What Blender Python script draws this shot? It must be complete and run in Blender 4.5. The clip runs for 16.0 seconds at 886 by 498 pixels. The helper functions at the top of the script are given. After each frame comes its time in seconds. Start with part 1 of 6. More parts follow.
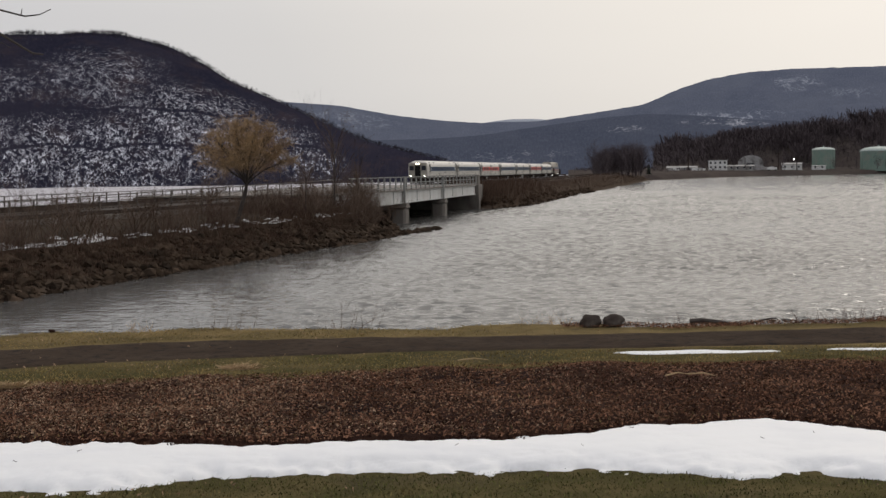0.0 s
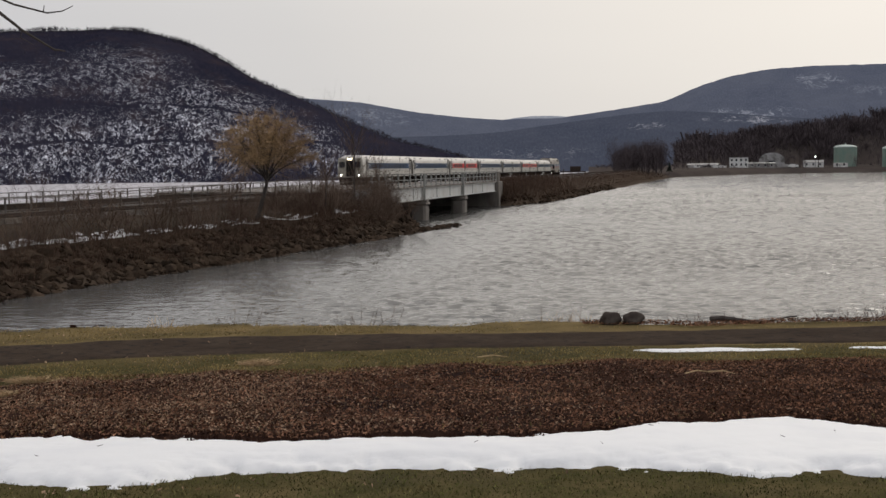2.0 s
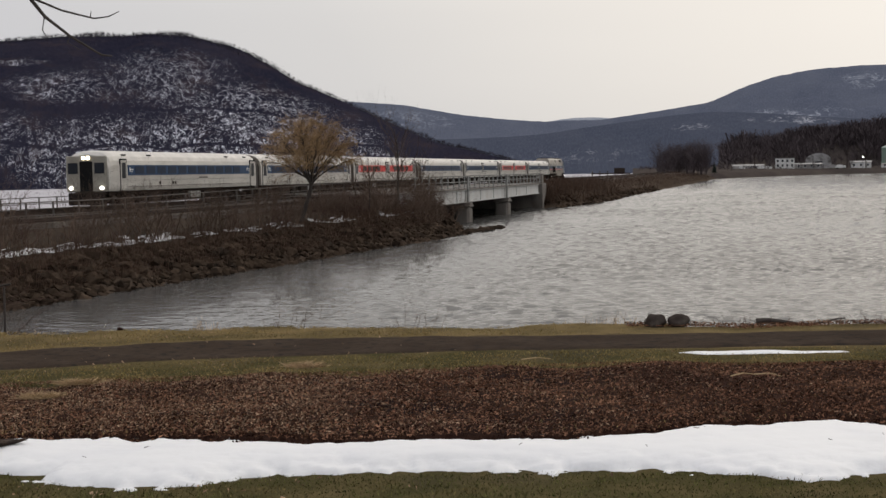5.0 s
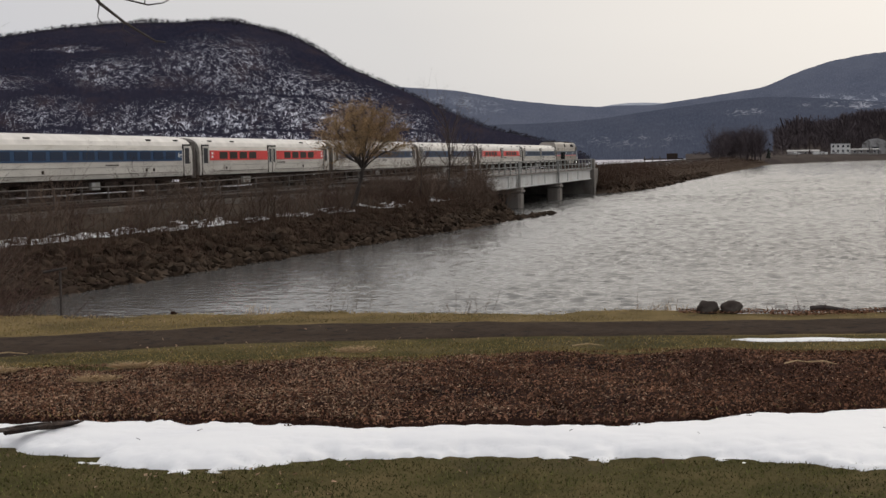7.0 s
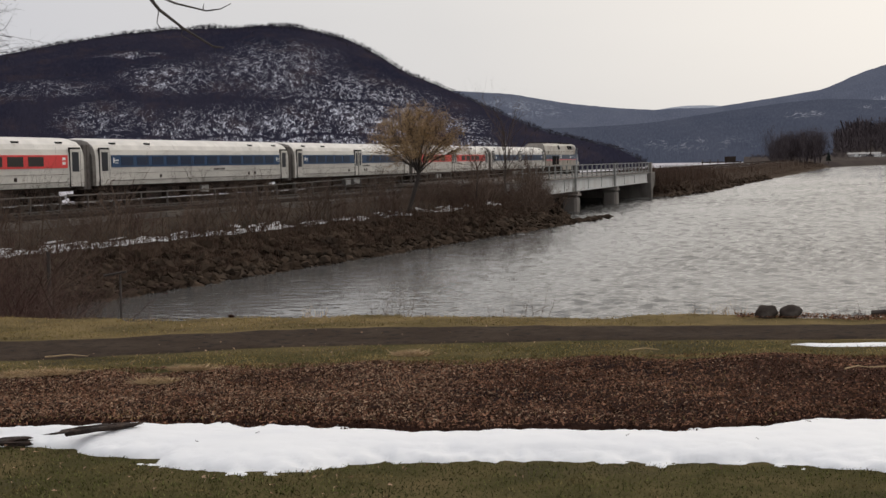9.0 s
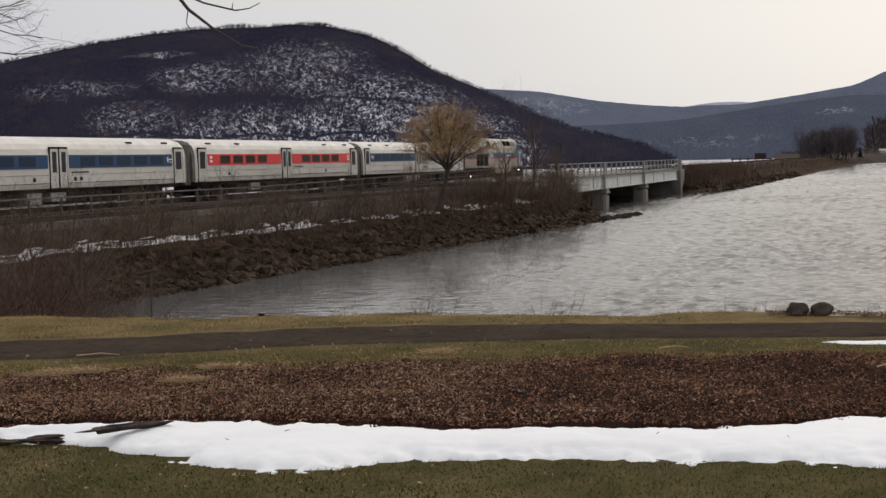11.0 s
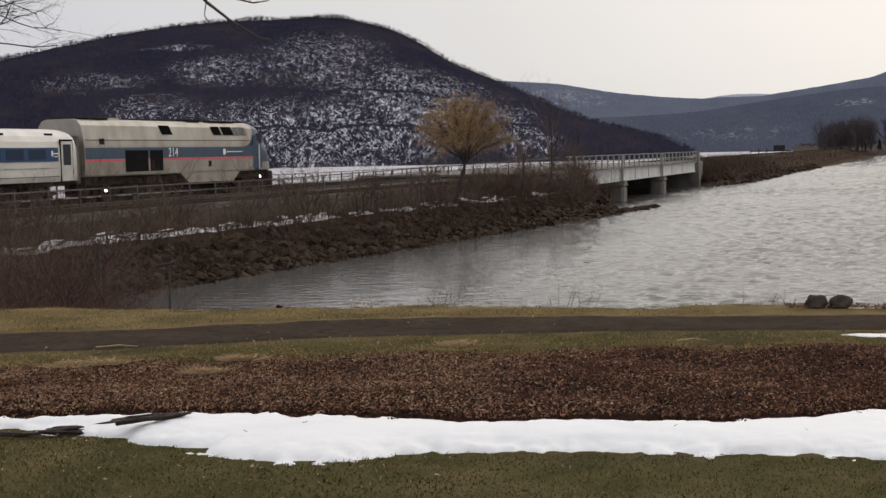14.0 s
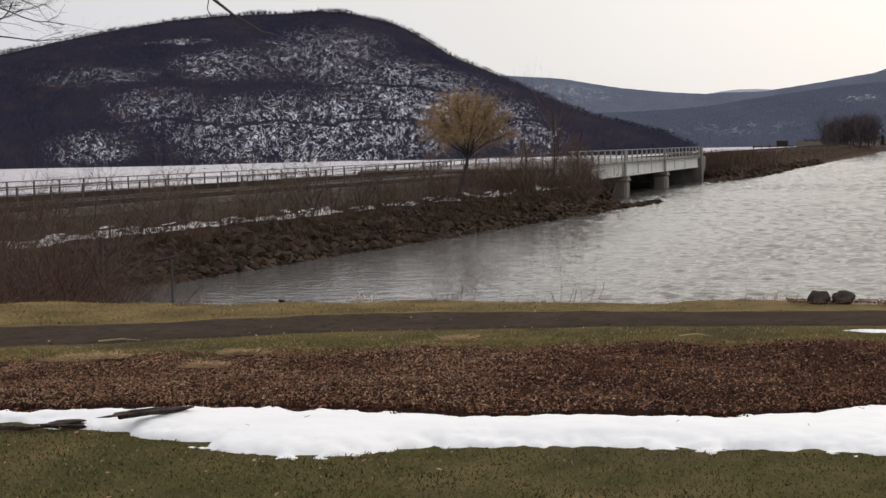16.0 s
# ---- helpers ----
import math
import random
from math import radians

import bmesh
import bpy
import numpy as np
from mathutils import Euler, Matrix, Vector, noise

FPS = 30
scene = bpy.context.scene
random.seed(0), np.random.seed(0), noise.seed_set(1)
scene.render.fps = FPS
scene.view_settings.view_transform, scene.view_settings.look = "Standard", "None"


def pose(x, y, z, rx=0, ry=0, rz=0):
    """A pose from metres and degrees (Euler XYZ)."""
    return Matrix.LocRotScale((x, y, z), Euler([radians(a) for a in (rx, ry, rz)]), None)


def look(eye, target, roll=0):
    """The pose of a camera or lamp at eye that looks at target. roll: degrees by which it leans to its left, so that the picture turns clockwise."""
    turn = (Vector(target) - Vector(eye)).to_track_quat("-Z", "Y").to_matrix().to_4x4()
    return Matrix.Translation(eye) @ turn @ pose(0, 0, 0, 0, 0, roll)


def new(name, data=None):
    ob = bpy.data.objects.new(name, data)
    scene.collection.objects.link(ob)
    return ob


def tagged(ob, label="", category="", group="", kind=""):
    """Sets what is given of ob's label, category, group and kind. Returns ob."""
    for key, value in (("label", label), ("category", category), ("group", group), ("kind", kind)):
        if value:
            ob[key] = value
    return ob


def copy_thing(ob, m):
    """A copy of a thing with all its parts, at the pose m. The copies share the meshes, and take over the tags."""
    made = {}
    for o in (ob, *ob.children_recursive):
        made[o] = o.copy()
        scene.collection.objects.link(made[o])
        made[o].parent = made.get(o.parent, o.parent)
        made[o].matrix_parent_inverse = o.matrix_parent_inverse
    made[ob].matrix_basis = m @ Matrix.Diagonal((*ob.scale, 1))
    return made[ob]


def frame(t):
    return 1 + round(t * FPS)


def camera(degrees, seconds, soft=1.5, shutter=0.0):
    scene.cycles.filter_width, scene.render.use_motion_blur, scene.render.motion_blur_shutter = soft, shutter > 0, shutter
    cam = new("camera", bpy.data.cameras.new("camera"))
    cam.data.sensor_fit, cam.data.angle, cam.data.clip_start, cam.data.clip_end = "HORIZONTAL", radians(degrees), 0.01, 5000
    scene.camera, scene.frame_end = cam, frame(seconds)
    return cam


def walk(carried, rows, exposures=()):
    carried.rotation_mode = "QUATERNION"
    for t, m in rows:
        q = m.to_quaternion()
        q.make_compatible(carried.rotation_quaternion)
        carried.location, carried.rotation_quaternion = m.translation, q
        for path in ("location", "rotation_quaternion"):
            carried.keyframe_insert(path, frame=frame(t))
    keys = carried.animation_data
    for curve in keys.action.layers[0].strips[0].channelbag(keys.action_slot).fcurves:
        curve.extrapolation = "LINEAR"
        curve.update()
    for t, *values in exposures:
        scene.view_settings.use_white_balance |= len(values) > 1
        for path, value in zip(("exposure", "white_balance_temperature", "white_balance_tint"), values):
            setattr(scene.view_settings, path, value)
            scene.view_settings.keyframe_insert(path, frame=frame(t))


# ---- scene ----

# ------------------------------------------------ camera and walk
EYE = 1.6
cam = camera(37.65, 16.0, soft=1.5)
PATH = [(0.0, 0.0, -3.41, 0.82), (0.5, 0.15, -3.46, 0.82), (1.0, 0.32, -3.59, 0.83), (1.5, 0.53, -3.63, 0.72),
        (2.0, 0.88, -3.54, 0.71), (2.5, 1.25, -3.39, 0.67), (3.0, 1.52, -3.38, 0.64), (3.5, 1.75, -3.34, 0.71),
        (6.0, 3.8, -3.7, 1.08), (6.5, 4.39, -3.98, 1.08), (7.0, 5.05, -4.01, 0.95), (7.5, 5.71, -4.0, 0.97),
        (8.0, 6.33, -4.01, 1.03), (8.5, 6.97, -3.89, 1.07), (9.0, 7.51, -3.8, 1.11), (11.5, 8.94, -3.87, 1.4),
        (12.0, 9.07, -3.88, 1.39), (12.5, 9.13, -3.96, 1.26), (13.0, 9.29, -4.04, 1.28), (13.5, 9.44, -4.09, 1.31),
        (14.0, 9.54, -4.18, 1.39), (14.5, 9.65, -4.26, 1.42), (15.0, 9.75, -4.34, 1.39), (15.5, 9.76, -4.43, 1.37),
        (16.0, 9.66, -4.41, 1.26)]
walk(cam, [(t, pose(0, 0, EYE, 90 + p, r, y)) for t, y, p, r in PATH],
     exposures=((0.0, -0.08), (3.5, -0.06), (7.0, 0.0), (9.0, 0.05), (12.5, 0.1), (14.5, 0.14), (15.3, 0.19), (16.0, 0.25)))

# ------------------------------------------------ world, sun
SUN_AZ, SUN_EL = 31.0, 40.0          # degrees right of straight ahead, above the horizon
GLOW_EL = 25.0                       # middle of the brighter cloud under it


def make_world():
    w = bpy.data.worlds.new("overcast_sky")
    scene.world = w
    w.use_nodes = True
    nt = w.node_tree
    nt.nodes.clear()
    N, L = nt.nodes.new, nt.links.new
    out, bg = N("ShaderNodeOutputWorld"), N("ShaderNodeBackground")
    sky = N("ShaderNodeTexSky")
    sky.sky_type = "NISHITA"
    sky.sun_disc = False
    sky.sun_elevation, sky.sun_rotation = radians(SUN_EL), radians(SUN_AZ)
    sky.dust_density, sky.air_density = 4.0, 1.0
    hs = N("ShaderNodeHueSaturation")
    hs.inputs["Saturation"].default_value = 0.15
    hs.inputs["Value"].default_value = 0.08
    L(sky.outputs[0], hs.inputs["Color"])
    tc = N("ShaderNodeTexCoord")
    dot = N("ShaderNodeVectorMath")
    dot.operation = "DOT_PRODUCT"
    a, e = radians(SUN_AZ), radians(SUN_EL)
    g = radians(GLOW_EL)
    dot.inputs[1].default_value = (math.sin(a) * math.cos(g), math.cos(a) * math.cos(g), math.sin(g))
    L(tc.outputs["Generated"], dot.inputs[0])
    ramp = N("ShaderNodeValToRGB")
    cr = ramp.color_ramp
    cr.elements[0].position, cr.elements[0].color = 0.0, (0.53, 0.53, 0.56, 1)
    cr.elements[1].position, cr.elements[1].color = 1.0, (1.03, 0.94, 0.84, 1)
    for pos, col in ((0.5, (0.58, 0.58, 0.615, 1)), (0.75, (0.69, 0.67, 0.655, 1)), (0.91, (0.89, 0.83, 0.755, 1))):
        el = cr.elements.new(pos)
        el.color = col
    L(dot.outputs["Value"], ramp.inputs[0])
    cloud = N("ShaderNodeTexNoise")
    cloud.inputs["Scale"].default_value, cloud.inputs["Detail"].default_value = 2.2, 3
    mp = N("ShaderNodeMapping")
    mp.inputs["Scale"].default_value = (1, 1, 5)
    L(tc.outputs["Generated"], mp.inputs["Vector"])
    L(mp.outputs[0], cloud.inputs["Vector"])
    mr = N("ShaderNodeMapRange")
    mr.inputs["To Min"].default_value, mr.inputs["To Max"].default_value = 0.95, 1.05
    L(cloud.outputs[0], mr.inputs["Value"])
    mul = N("ShaderNodeVectorMath")
    mul.operation = "SCALE"
    sep, lift, both = N("ShaderNodeSeparateXYZ"), N("ShaderNodeMapRange"), N("ShaderNodeMath")
    lift.inputs["From Min"].default_value, lift.inputs["From Max"].default_value = 0.12, 0.5
    lift.inputs["To Min"].default_value, lift.inputs["To Max"].default_value = 1.0, 1.6
    both.operation = "MULTIPLY"
    L(tc.outputs["Generated"], sep.inputs[0])
    L(sep.outputs["Z"], lift.inputs["Value"])
    L(lift.outputs[0], both.inputs[0])
    L(mr.outputs[0], both.inputs[1])
    L(ramp.outputs[0], mul.inputs[0])
    L(both.outputs[0], mul.inputs["Scale"])
    add = N("ShaderNodeMix")
    add.data_type = "RGBA"
    add.inputs["Factor"].default_value = 0.9
    L(hs.outputs[0], add.inputs["A"])
    L(mul.outputs[0], add.inputs["B"])
    L(add.outputs["Result"], bg.inputs["Color"])
    bg.inputs["Strength"].default_value = 1.05
    L(bg.outputs[0], out.inputs[0])
    sun = bpy.data.lights.new("sun", "SUN")
    sun.energy, sun.angle, sun.color = 0.5, radians(18), (1.0, 0.93, 0.82)
    so = new("sun", sun)
    so.matrix_world = look((0, 0, 300), (-math.sin(a) * math.cos(e) * 100, -math.cos(a) * math.cos(e) * 100, 300 - math.sin(e) * 100))


make_world()

# ------------------------------------------------ the railway's own axes: s along the line (away), d across it (from the viewer), z up
LINE = radians(10.925)
SV = (math.sin(LINE), math.cos(LINE))
DV = (-math.cos(LINE), math.sin(LINE))
RAILWAY = Matrix(((SV[0], DV[0], 0, 0), (SV[1], DV[1], 0, 0), (0, 0, 1, 0), (0, 0, 0, 1)))
WATER, RAIL = -4.0, -0.5
TRACK_D = 42.5


def at(s, d, z=0.0, turn=0.0):
    return RAILWAY @ pose(s, d, z, 0, 0, turn)


def ease(v, pts):
    xs, ys = zip(*pts)
    return float(np.interp(v, xs, ys))


# ------------------------------------------------ materials
MATS = {}


def material(name, colour, rough=0.6, metal=0.0, second=None, scale=4.0, detail=6.0, mix=(0.35, 0.65), bump=0.0, bump_scale=None,
             island=0.0, stretch=(1, 1, 1), third=None, third_scale=0.5, third_mix=(0.5, 0.7), emit=None, rnd=0.0, spec=0.5, bump_dist=0.02):
    if name in MATS:
        return MATS[name]
    m = bpy.data.materials.new(name)
    MATS[name] = m
    m.use_nodes = True
    nt = m.node_tree
    N, L = nt.nodes.new, nt.links.new
    b = nt.nodes["Principled BSDF"]
    b.inputs["Roughness"].default_value, b.inputs["Metallic"].default_value = rough, metal
    b.inputs["Specular IOR Level"].default_value = spec if spec > 0.15 else spec * 0.1
    b.inputs["Base Color"].default_value = (*colour, 1)
    tc, mp = N("ShaderNodeTexCoord"), N("ShaderNodeMapping")
    mp.inputs["Scale"].default_value = stretch
    L(tc.outputs["Object"], mp.inputs["Vector"])
    col = None

    def blend(a, c2, sc, rng, det):
        n, mr, mx = N("ShaderNodeTexNoise"), N("ShaderNodeMapRange"), N("ShaderNodeMix")
        n.inputs["Scale"].default_value, n.inputs["Detail"].default_value, n.inputs["Roughness"].default_value = sc, det, 0.62
        L(mp.outputs[0], n.inputs["Vector"])
        mr.inputs["From Min"].default_value, mr.inputs["From Max"].default_value = rng
        mx.data_type = "RGBA"
        L(n.outputs[0], mr.inputs["Value"])
        L(mr.outputs[0], mx.inputs["Factor"])
        if isinstance(a, tuple):
            mx.inputs["A"].default_value = (*a, 1)
        else:
            L(a, mx.inputs["A"])
        mx.inputs["B"].default_value = (*c2, 1)
        return mx.outputs["Result"]

    col = colour
    if second:
        col = blend(col, second, scale, mix, detail)
    if third:
        col = blend(col, third, third_scale, third_mix, 4)
    if island or rnd:
        src = N("ShaderNodeObjectInfo").outputs["Random"] if rnd else N("ShaderNodeNewGeometry").outputs["Random Per Island"]
        amt = rnd or island
        mr, hs = N("ShaderNodeMapRange"), N("ShaderNodeHueSaturation")
        mr.inputs["To Min"].default_value, mr.inputs["To Max"].default_value = 1 - amt, 1 + amt
        L(src, mr.inputs["Value"])
        L(mr.outputs[0], hs.inputs["Value"])
        if isinstance(col, tuple):
            hs.inputs["Color"].default_value = (*col, 1)
        else:
            L(col, hs.inputs["Color"])
        col = hs.outputs[0]
    if not isinstance(col, tuple):
        L(col, b.inputs["Base Color"])
    if bump:
        n, bp = N("ShaderNodeTexNoise"), N("ShaderNodeBump")
        n.inputs["Scale"].default_value, n.inputs["Detail"].default_value = bump_scale or scale * 3, 6
        L(mp.outputs[0], n.inputs["Vector"])
        bp.inputs["Strength"].default_value, bp.inputs["Distance"].default_value = bump, bump_dist
        L(n.outputs[0], bp.inputs["Height"])
        L(bp.outputs[0], b.inputs["Normal"])
    if emit:
        b.inputs["Emission Color"].default_value = (*emit[0], 1)
        b.inputs["Emission Strength"].default_value = emit[1]
    return m


def water_material():
    m = bpy.data.materials.new("creek_water")
    m.use_nodes = True
    nt = m.node_tree
    N, L = nt.nodes.new, nt.links.new
    b = nt.nodes["Principled BSDF"]
    b.inputs["Base Color"].default_value = (0.085, 0.083, 0.08, 1)
    b.inputs["Roughness"].default_value = 0.11
    b.inputs["IOR"].default_value = 1.333
    tc = N("ShaderNodeTexCoord")
    h = None
    for sc, st, wgt in ((1.3, (0.75, 1.1, 1), 1.0), (4.0, (0.8, 1.1, 1), 0.3)):
        mp, n, mu = N("ShaderNodeMapping"), N("ShaderNodeTexNoise"), N("ShaderNodeMath")
        mp.inputs["Scale"].default_value = st
        L(tc.outputs["Object"], mp.inputs["Vector"])
        n.inputs["Scale"].default_value, n.inputs["Detail"].default_value = sc, 3
        L(mp.outputs[0], n.inputs["Vector"])
        mu.operation = "MULTIPLY"
        mu.inputs[1].default_value = wgt
        L(n.outputs[0], mu.inputs[0])
        if h is None:
            h = mu.outputs[0]
        else:
            ad = N("ShaderNodeMath")
            L(h, ad.inputs[0])
            L(mu.outputs[0], ad.inputs[1])
            h = ad.outputs[0]
    bp = N("ShaderNodeBump")
    bp.inputs["Strength"].default_value, bp.inputs["Distance"].default_value = 0.7, 0.12
    L(h, bp.inputs["Height"])
    # calmer in the lee of the embankment
    geo, dt, mr = N("ShaderNodeNewGeometry"), N("ShaderNodeVectorMath"), N("ShaderNodeMapRange")
    dt.operation = "DOT_PRODUCT"
    dt.inputs[1].default_value = (DV[0], DV[1], 0)
    L(geo.outputs["Position"], dt.inputs[0])
    mr.inputs["From Min"].default_value, mr.inputs["From Max"].default_value = 13.0, 26.0
    mr.inputs["To Min"].default_value, mr.inputs["To Max"].default_value = 0.7, 0.4
    L(dt.outputs["Value"], mr.inputs["Value"])
    L(mr.outputs[0], bp.inputs["Strength"])
    L(bp.outputs[0], b.inputs["Normal"])
    return m


def hill_material(name, wood, wood2, snow, zones, grain=(0.24, 0.32), soil=None, benches=(), thread=0.038, edge=0.009):
    """Bare winter woods. zones: (bearing, height, half-width, half-height, amount) where snow lies between the trees; benches: heights of old roads cut along the slope."""
    m = bpy.data.materials.new(name)
    m.use_nodes = True
    nt = m.node_tree
    N, L = nt.nodes.new, nt.links.new
    b = nt.nodes["Principled BSDF"]
    b.inputs["Roughness"].default_value = 0.95
    b.inputs["Specular IOR Level"].default_value = 0.0
    tc = N("ShaderNodeTexCoord")

    def nz(scale, det, rough=0.6, st=(1, 1, 1), warp=0.0):
        mp, n = N("ShaderNodeMapping"), N("ShaderNodeTexNoise")
        mp.inputs["Scale"].default_value = st
        L(tc.outputs["UV"], mp.inputs["Vector"])
        n.inputs["Scale"].default_value, n.inputs["Detail"].default_value, n.inputs["Roughness"].default_value = scale, det, rough
        n.inputs["Distortion"].default_value = warp
        L(mp.outputs[0], n.inputs["Vector"])
        return n.outputs[0]

    def rng(v, a, c, to=(0.0, 1.0)):
        mr = N("ShaderNodeMapRange")
        mr.inputs["From Min"].default_value, mr.inputs["From Max"].default_value = a, c
        mr.inputs["To Min"].default_value, mr.inputs["To Max"].default_value = to
        L(v, mr.inputs["Value"])
        return mr.outputs[0]

    def calc(op, a, c):
        mu = N("ShaderNodeMath")
        mu.operation = op
        for k, v in enumerate((a, c)):
            if isinstance(v, float):
                mu.inputs[k].default_value = v
            else:
                L(v, mu.inputs[k])
        return mu.outputs[0]

    def mixc(f, a, c):
        mx = N("ShaderNodeMix")
        mx.data_type = "RGBA"
        L(f, mx.inputs["Factor"])
        for key, v in (("A", a), ("B", c)):
            if isinstance(v, tuple):
                mx.inputs[key].default_value = (*v, 1)
            else:
                L(v, mx.inputs[key])
        return mx.outputs["Result"]

    woods = mixc(rng(nz(0.012, 5), 0.35, 0.65), wood, wood2)
    if soil:
        woods = mixc(rng(nz(0.03, 5, 0.7, (1, 2, 1)), 0.5, 0.72), woods, soil)
    woods = mixc(rng(nz(0.35, 4, 0.75, (1, 0.6, 1)), 0.45, 0.75), woods, tuple(c * 1.25 for c in wood2))
    zone = None
    for az, z, ra, rz, amt in zones:
        sub, mul, ln = N("ShaderNodeVectorMath"), N("ShaderNodeVectorMath"), N("ShaderNodeVectorMath")
        sub.operation, mul.operation, ln.operation = "SUBTRACT", "MULTIPLY", "LENGTH"
        sub.inputs[1].default_value = (az, z, 0)
        mul.inputs[1].default_value = (1 / ra, 1 / rz, 0)
        L(tc.outputs["UV"], sub.inputs[0])
        L(sub.outputs[0], mul.inputs[0])
        L(mul.outputs[0], ln.inputs[0])
        g = rng(ln.outputs["Value"], 1.15, 0.45, (0.0, amt))
        zone = g if zone is None else calc("MAXIMUM", zone, g)
    zone = calc("MULTIPLY", zone, rng(nz(0.035, 4, 0.65, (1, 1.8, 1)), 0.36, 0.6, (0.45, 1.1)))
    if benches:
        sp = N("ShaderNodeSeparateXYZ")
        L(tc.outputs["UV"], sp.inputs[0])
        level = calc("ADD", sp.outputs["Y"], rng(nz(0.012, 2, 0.5, (1, 0.05, 1)), 0.2, 0.8, (-7.0, 7.0)))
        for z in benches:
            off = N("ShaderNodeMath")
            off.operation = "ABSOLUTE"
            L(calc("SUBTRACT", level, float(z)), off.inputs[0])
            zone = calc("MULTIPLY", zone, rng(off.outputs[0], 0.5, 1.5, (0.12, 1.0)))
    vein = N("ShaderNodeMath")
    vein.operation = "ABSOLUTE"
    L(calc("SUBTRACT", nz(1.0, 4, 0.62, (*grain, 1), 1.0), 0.5), vein.inputs[0])
    gap = nz(0.7, 3, 0.7, (*grain, 1))
    f = calc("MULTIPLY", rng(calc("SUBTRACT", calc("MULTIPLY", zone, float(thread)), vein.outputs[0]), 0.0, edge), rng(gap, 0.4, 0.56))
    L(mixc(f, woods, snow), b.inputs["Base Color"])
    bp = N("ShaderNodeBump")
    bp.inputs["Strength"].default_value, bp.inputs["Distance"].default_value = 0.8, 2.0
    L(nz(0.25, 5, 0.75, (1, 0.7, 1)), bp.inputs["Height"])
    L(bp.outputs[0], b.inputs["Normal"])
    return m


M_GRASS = material("winter_grass", (0.056, 0.049, 0.021), 0.95, second=(0.115, 0.088, 0.042), scale=1.6, mix=(0.42, 0.68), third=(0.05, 0.042, 0.025), third_scale=0.7, third_mix=(0.52, 0.7), bump=0.8, bump_scale=40, spec=0.1)
M_LAWN = material("lawn_blades", (0.105, 0.105, 0.038), 0.9, second=(0.2, 0.14, 0.07), scale=3.5, mix=(0.5, 0.72), third=(0.045, 0.043, 0.02), third_scale=1.6, third_mix=(0.48, 0.66), island=0.65, spec=0.04)
M_BLADE = material("grass_blades", (0.2, 0.165, 0.06), 0.9, second=(0.33, 0.235, 0.11), scale=2.6, mix=(0.4, 0.66), third=(0.06, 0.055, 0.022), third_scale=1.3, third_mix=(0.52, 0.72), island=0.6, spec=0.04)
M_ASPHALT = material("worn_asphalt", (0.041, 0.030, 0.023), 0.95, second=(0.060, 0.045, 0.034), scale=2.0, third=(0.024, 0.021, 0.02), third_scale=9, bump=0.5, bump_scale=120, spec=0.06)
M_MULCH = material("bark_mulch_soil", (0.020, 0.0105, 0.008), 0.95, second=(0.045, 0.024, 0.017), scale=9, third=(0.014, 0.009, 0.009), third_scale=0.8, bump=1.0, bump_scale=40, spec=0.1)
M_CHIP = material("bark_chips", (0.13, 0.065, 0.04), 0.85, second=(0.22, 0.12, 0.075), scale=0.9, mix=(0.42, 0.68), third=(0.065, 0.034, 0.026), third_scale=0.6, island=0.95, spec=0.15)
M_LEAFLIT = material("dry_leaves", (0.34, 0.235, 0.155), 0.8, second=(0.2, 0.12, 0.075), scale=1.5, island=0.7, spec=0.2)
M_SNOW = material("old_snow", (0.71, 0.712, 0.715), 0.6, second=(0.66, 0.665, 0.68), scale=2.2, mix=(0.5, 0.75), third=(0.58, 0.565, 0.54), third_scale=1.6, third_mix=(0.66, 0.8), bump=0.3, bump_scale=9)
M_BANK = material("brushy_embankment", (0.047, 0.034, 0.025), 0.95, second=(0.08, 0.06, 0.044), scale=0.5, mix=(0.4, 0.65), third=(0.05, 0.038, 0.03), third_scale=0.25, bump=0.8, bump_scale=5, spec=0.1)
M_DRY = material("dry_grass_verge", (0.066, 0.052, 0.04), 0.95, second=(0.04, 0.031, 0.024), scale=0.8, bump=0.6, bump_scale=12, spec=0.1)
M_BALLAST = material("track_ballast", (0.045, 0.037, 0.031), 0.95, second=(0.027, 0.022, 0.02), scale=6, bump=1.0, bump_scale=14)
M_ROCK = material("riprap_stone", (0.034, 0.024, 0.0165), 0.95, spec=0.1, second=(0.056, 0.04, 0.029), scale=3, third=(0.024, 0.019, 0.015), third_scale=1.2, bump=0.7, bump_scale=9, rnd=0.5)
M_BOULDER = material("boulder_stone", (0.06, 0.048, 0.041), 0.95, spec=0.1, second=(0.032, 0.026, 0.023), scale=7, third=(0.1, 0.086, 0.074), third_scale=3, bump=0.7, bump_scale=20)
M_TWIG = material("bare_twigs", (0.088, 0.059, 0.043), 0.85, second=(0.125, 0.088, 0.064), scale=1, rnd=0.25, spec=0.2)
M_TWIGRED = material("reddish_stems", (0.07, 0.036, 0.028), 0.85, rnd=0.25, spec=0.2)
M_BARK = material("grey_bark", (0.06, 0.048, 0.04), 0.9, second=(0.035, 0.028, 0.024), scale=5, stretch=(1, 1, 0.3), bump=0.6)
M_WILLOW = material("ochre_willow_twigs", (0.30, 0.195, 0.095), 0.85, island=0.5, spec=0.2)
M_FARTREE = material("far_bare_trees", (0.072, 0.059, 0.062), 0.95, island=0.5, spec=0.05)
M_STRAW = material("dry_stalks", (0.40, 0.29, 0.17), 0.85, island=0.3, spec=0.15)
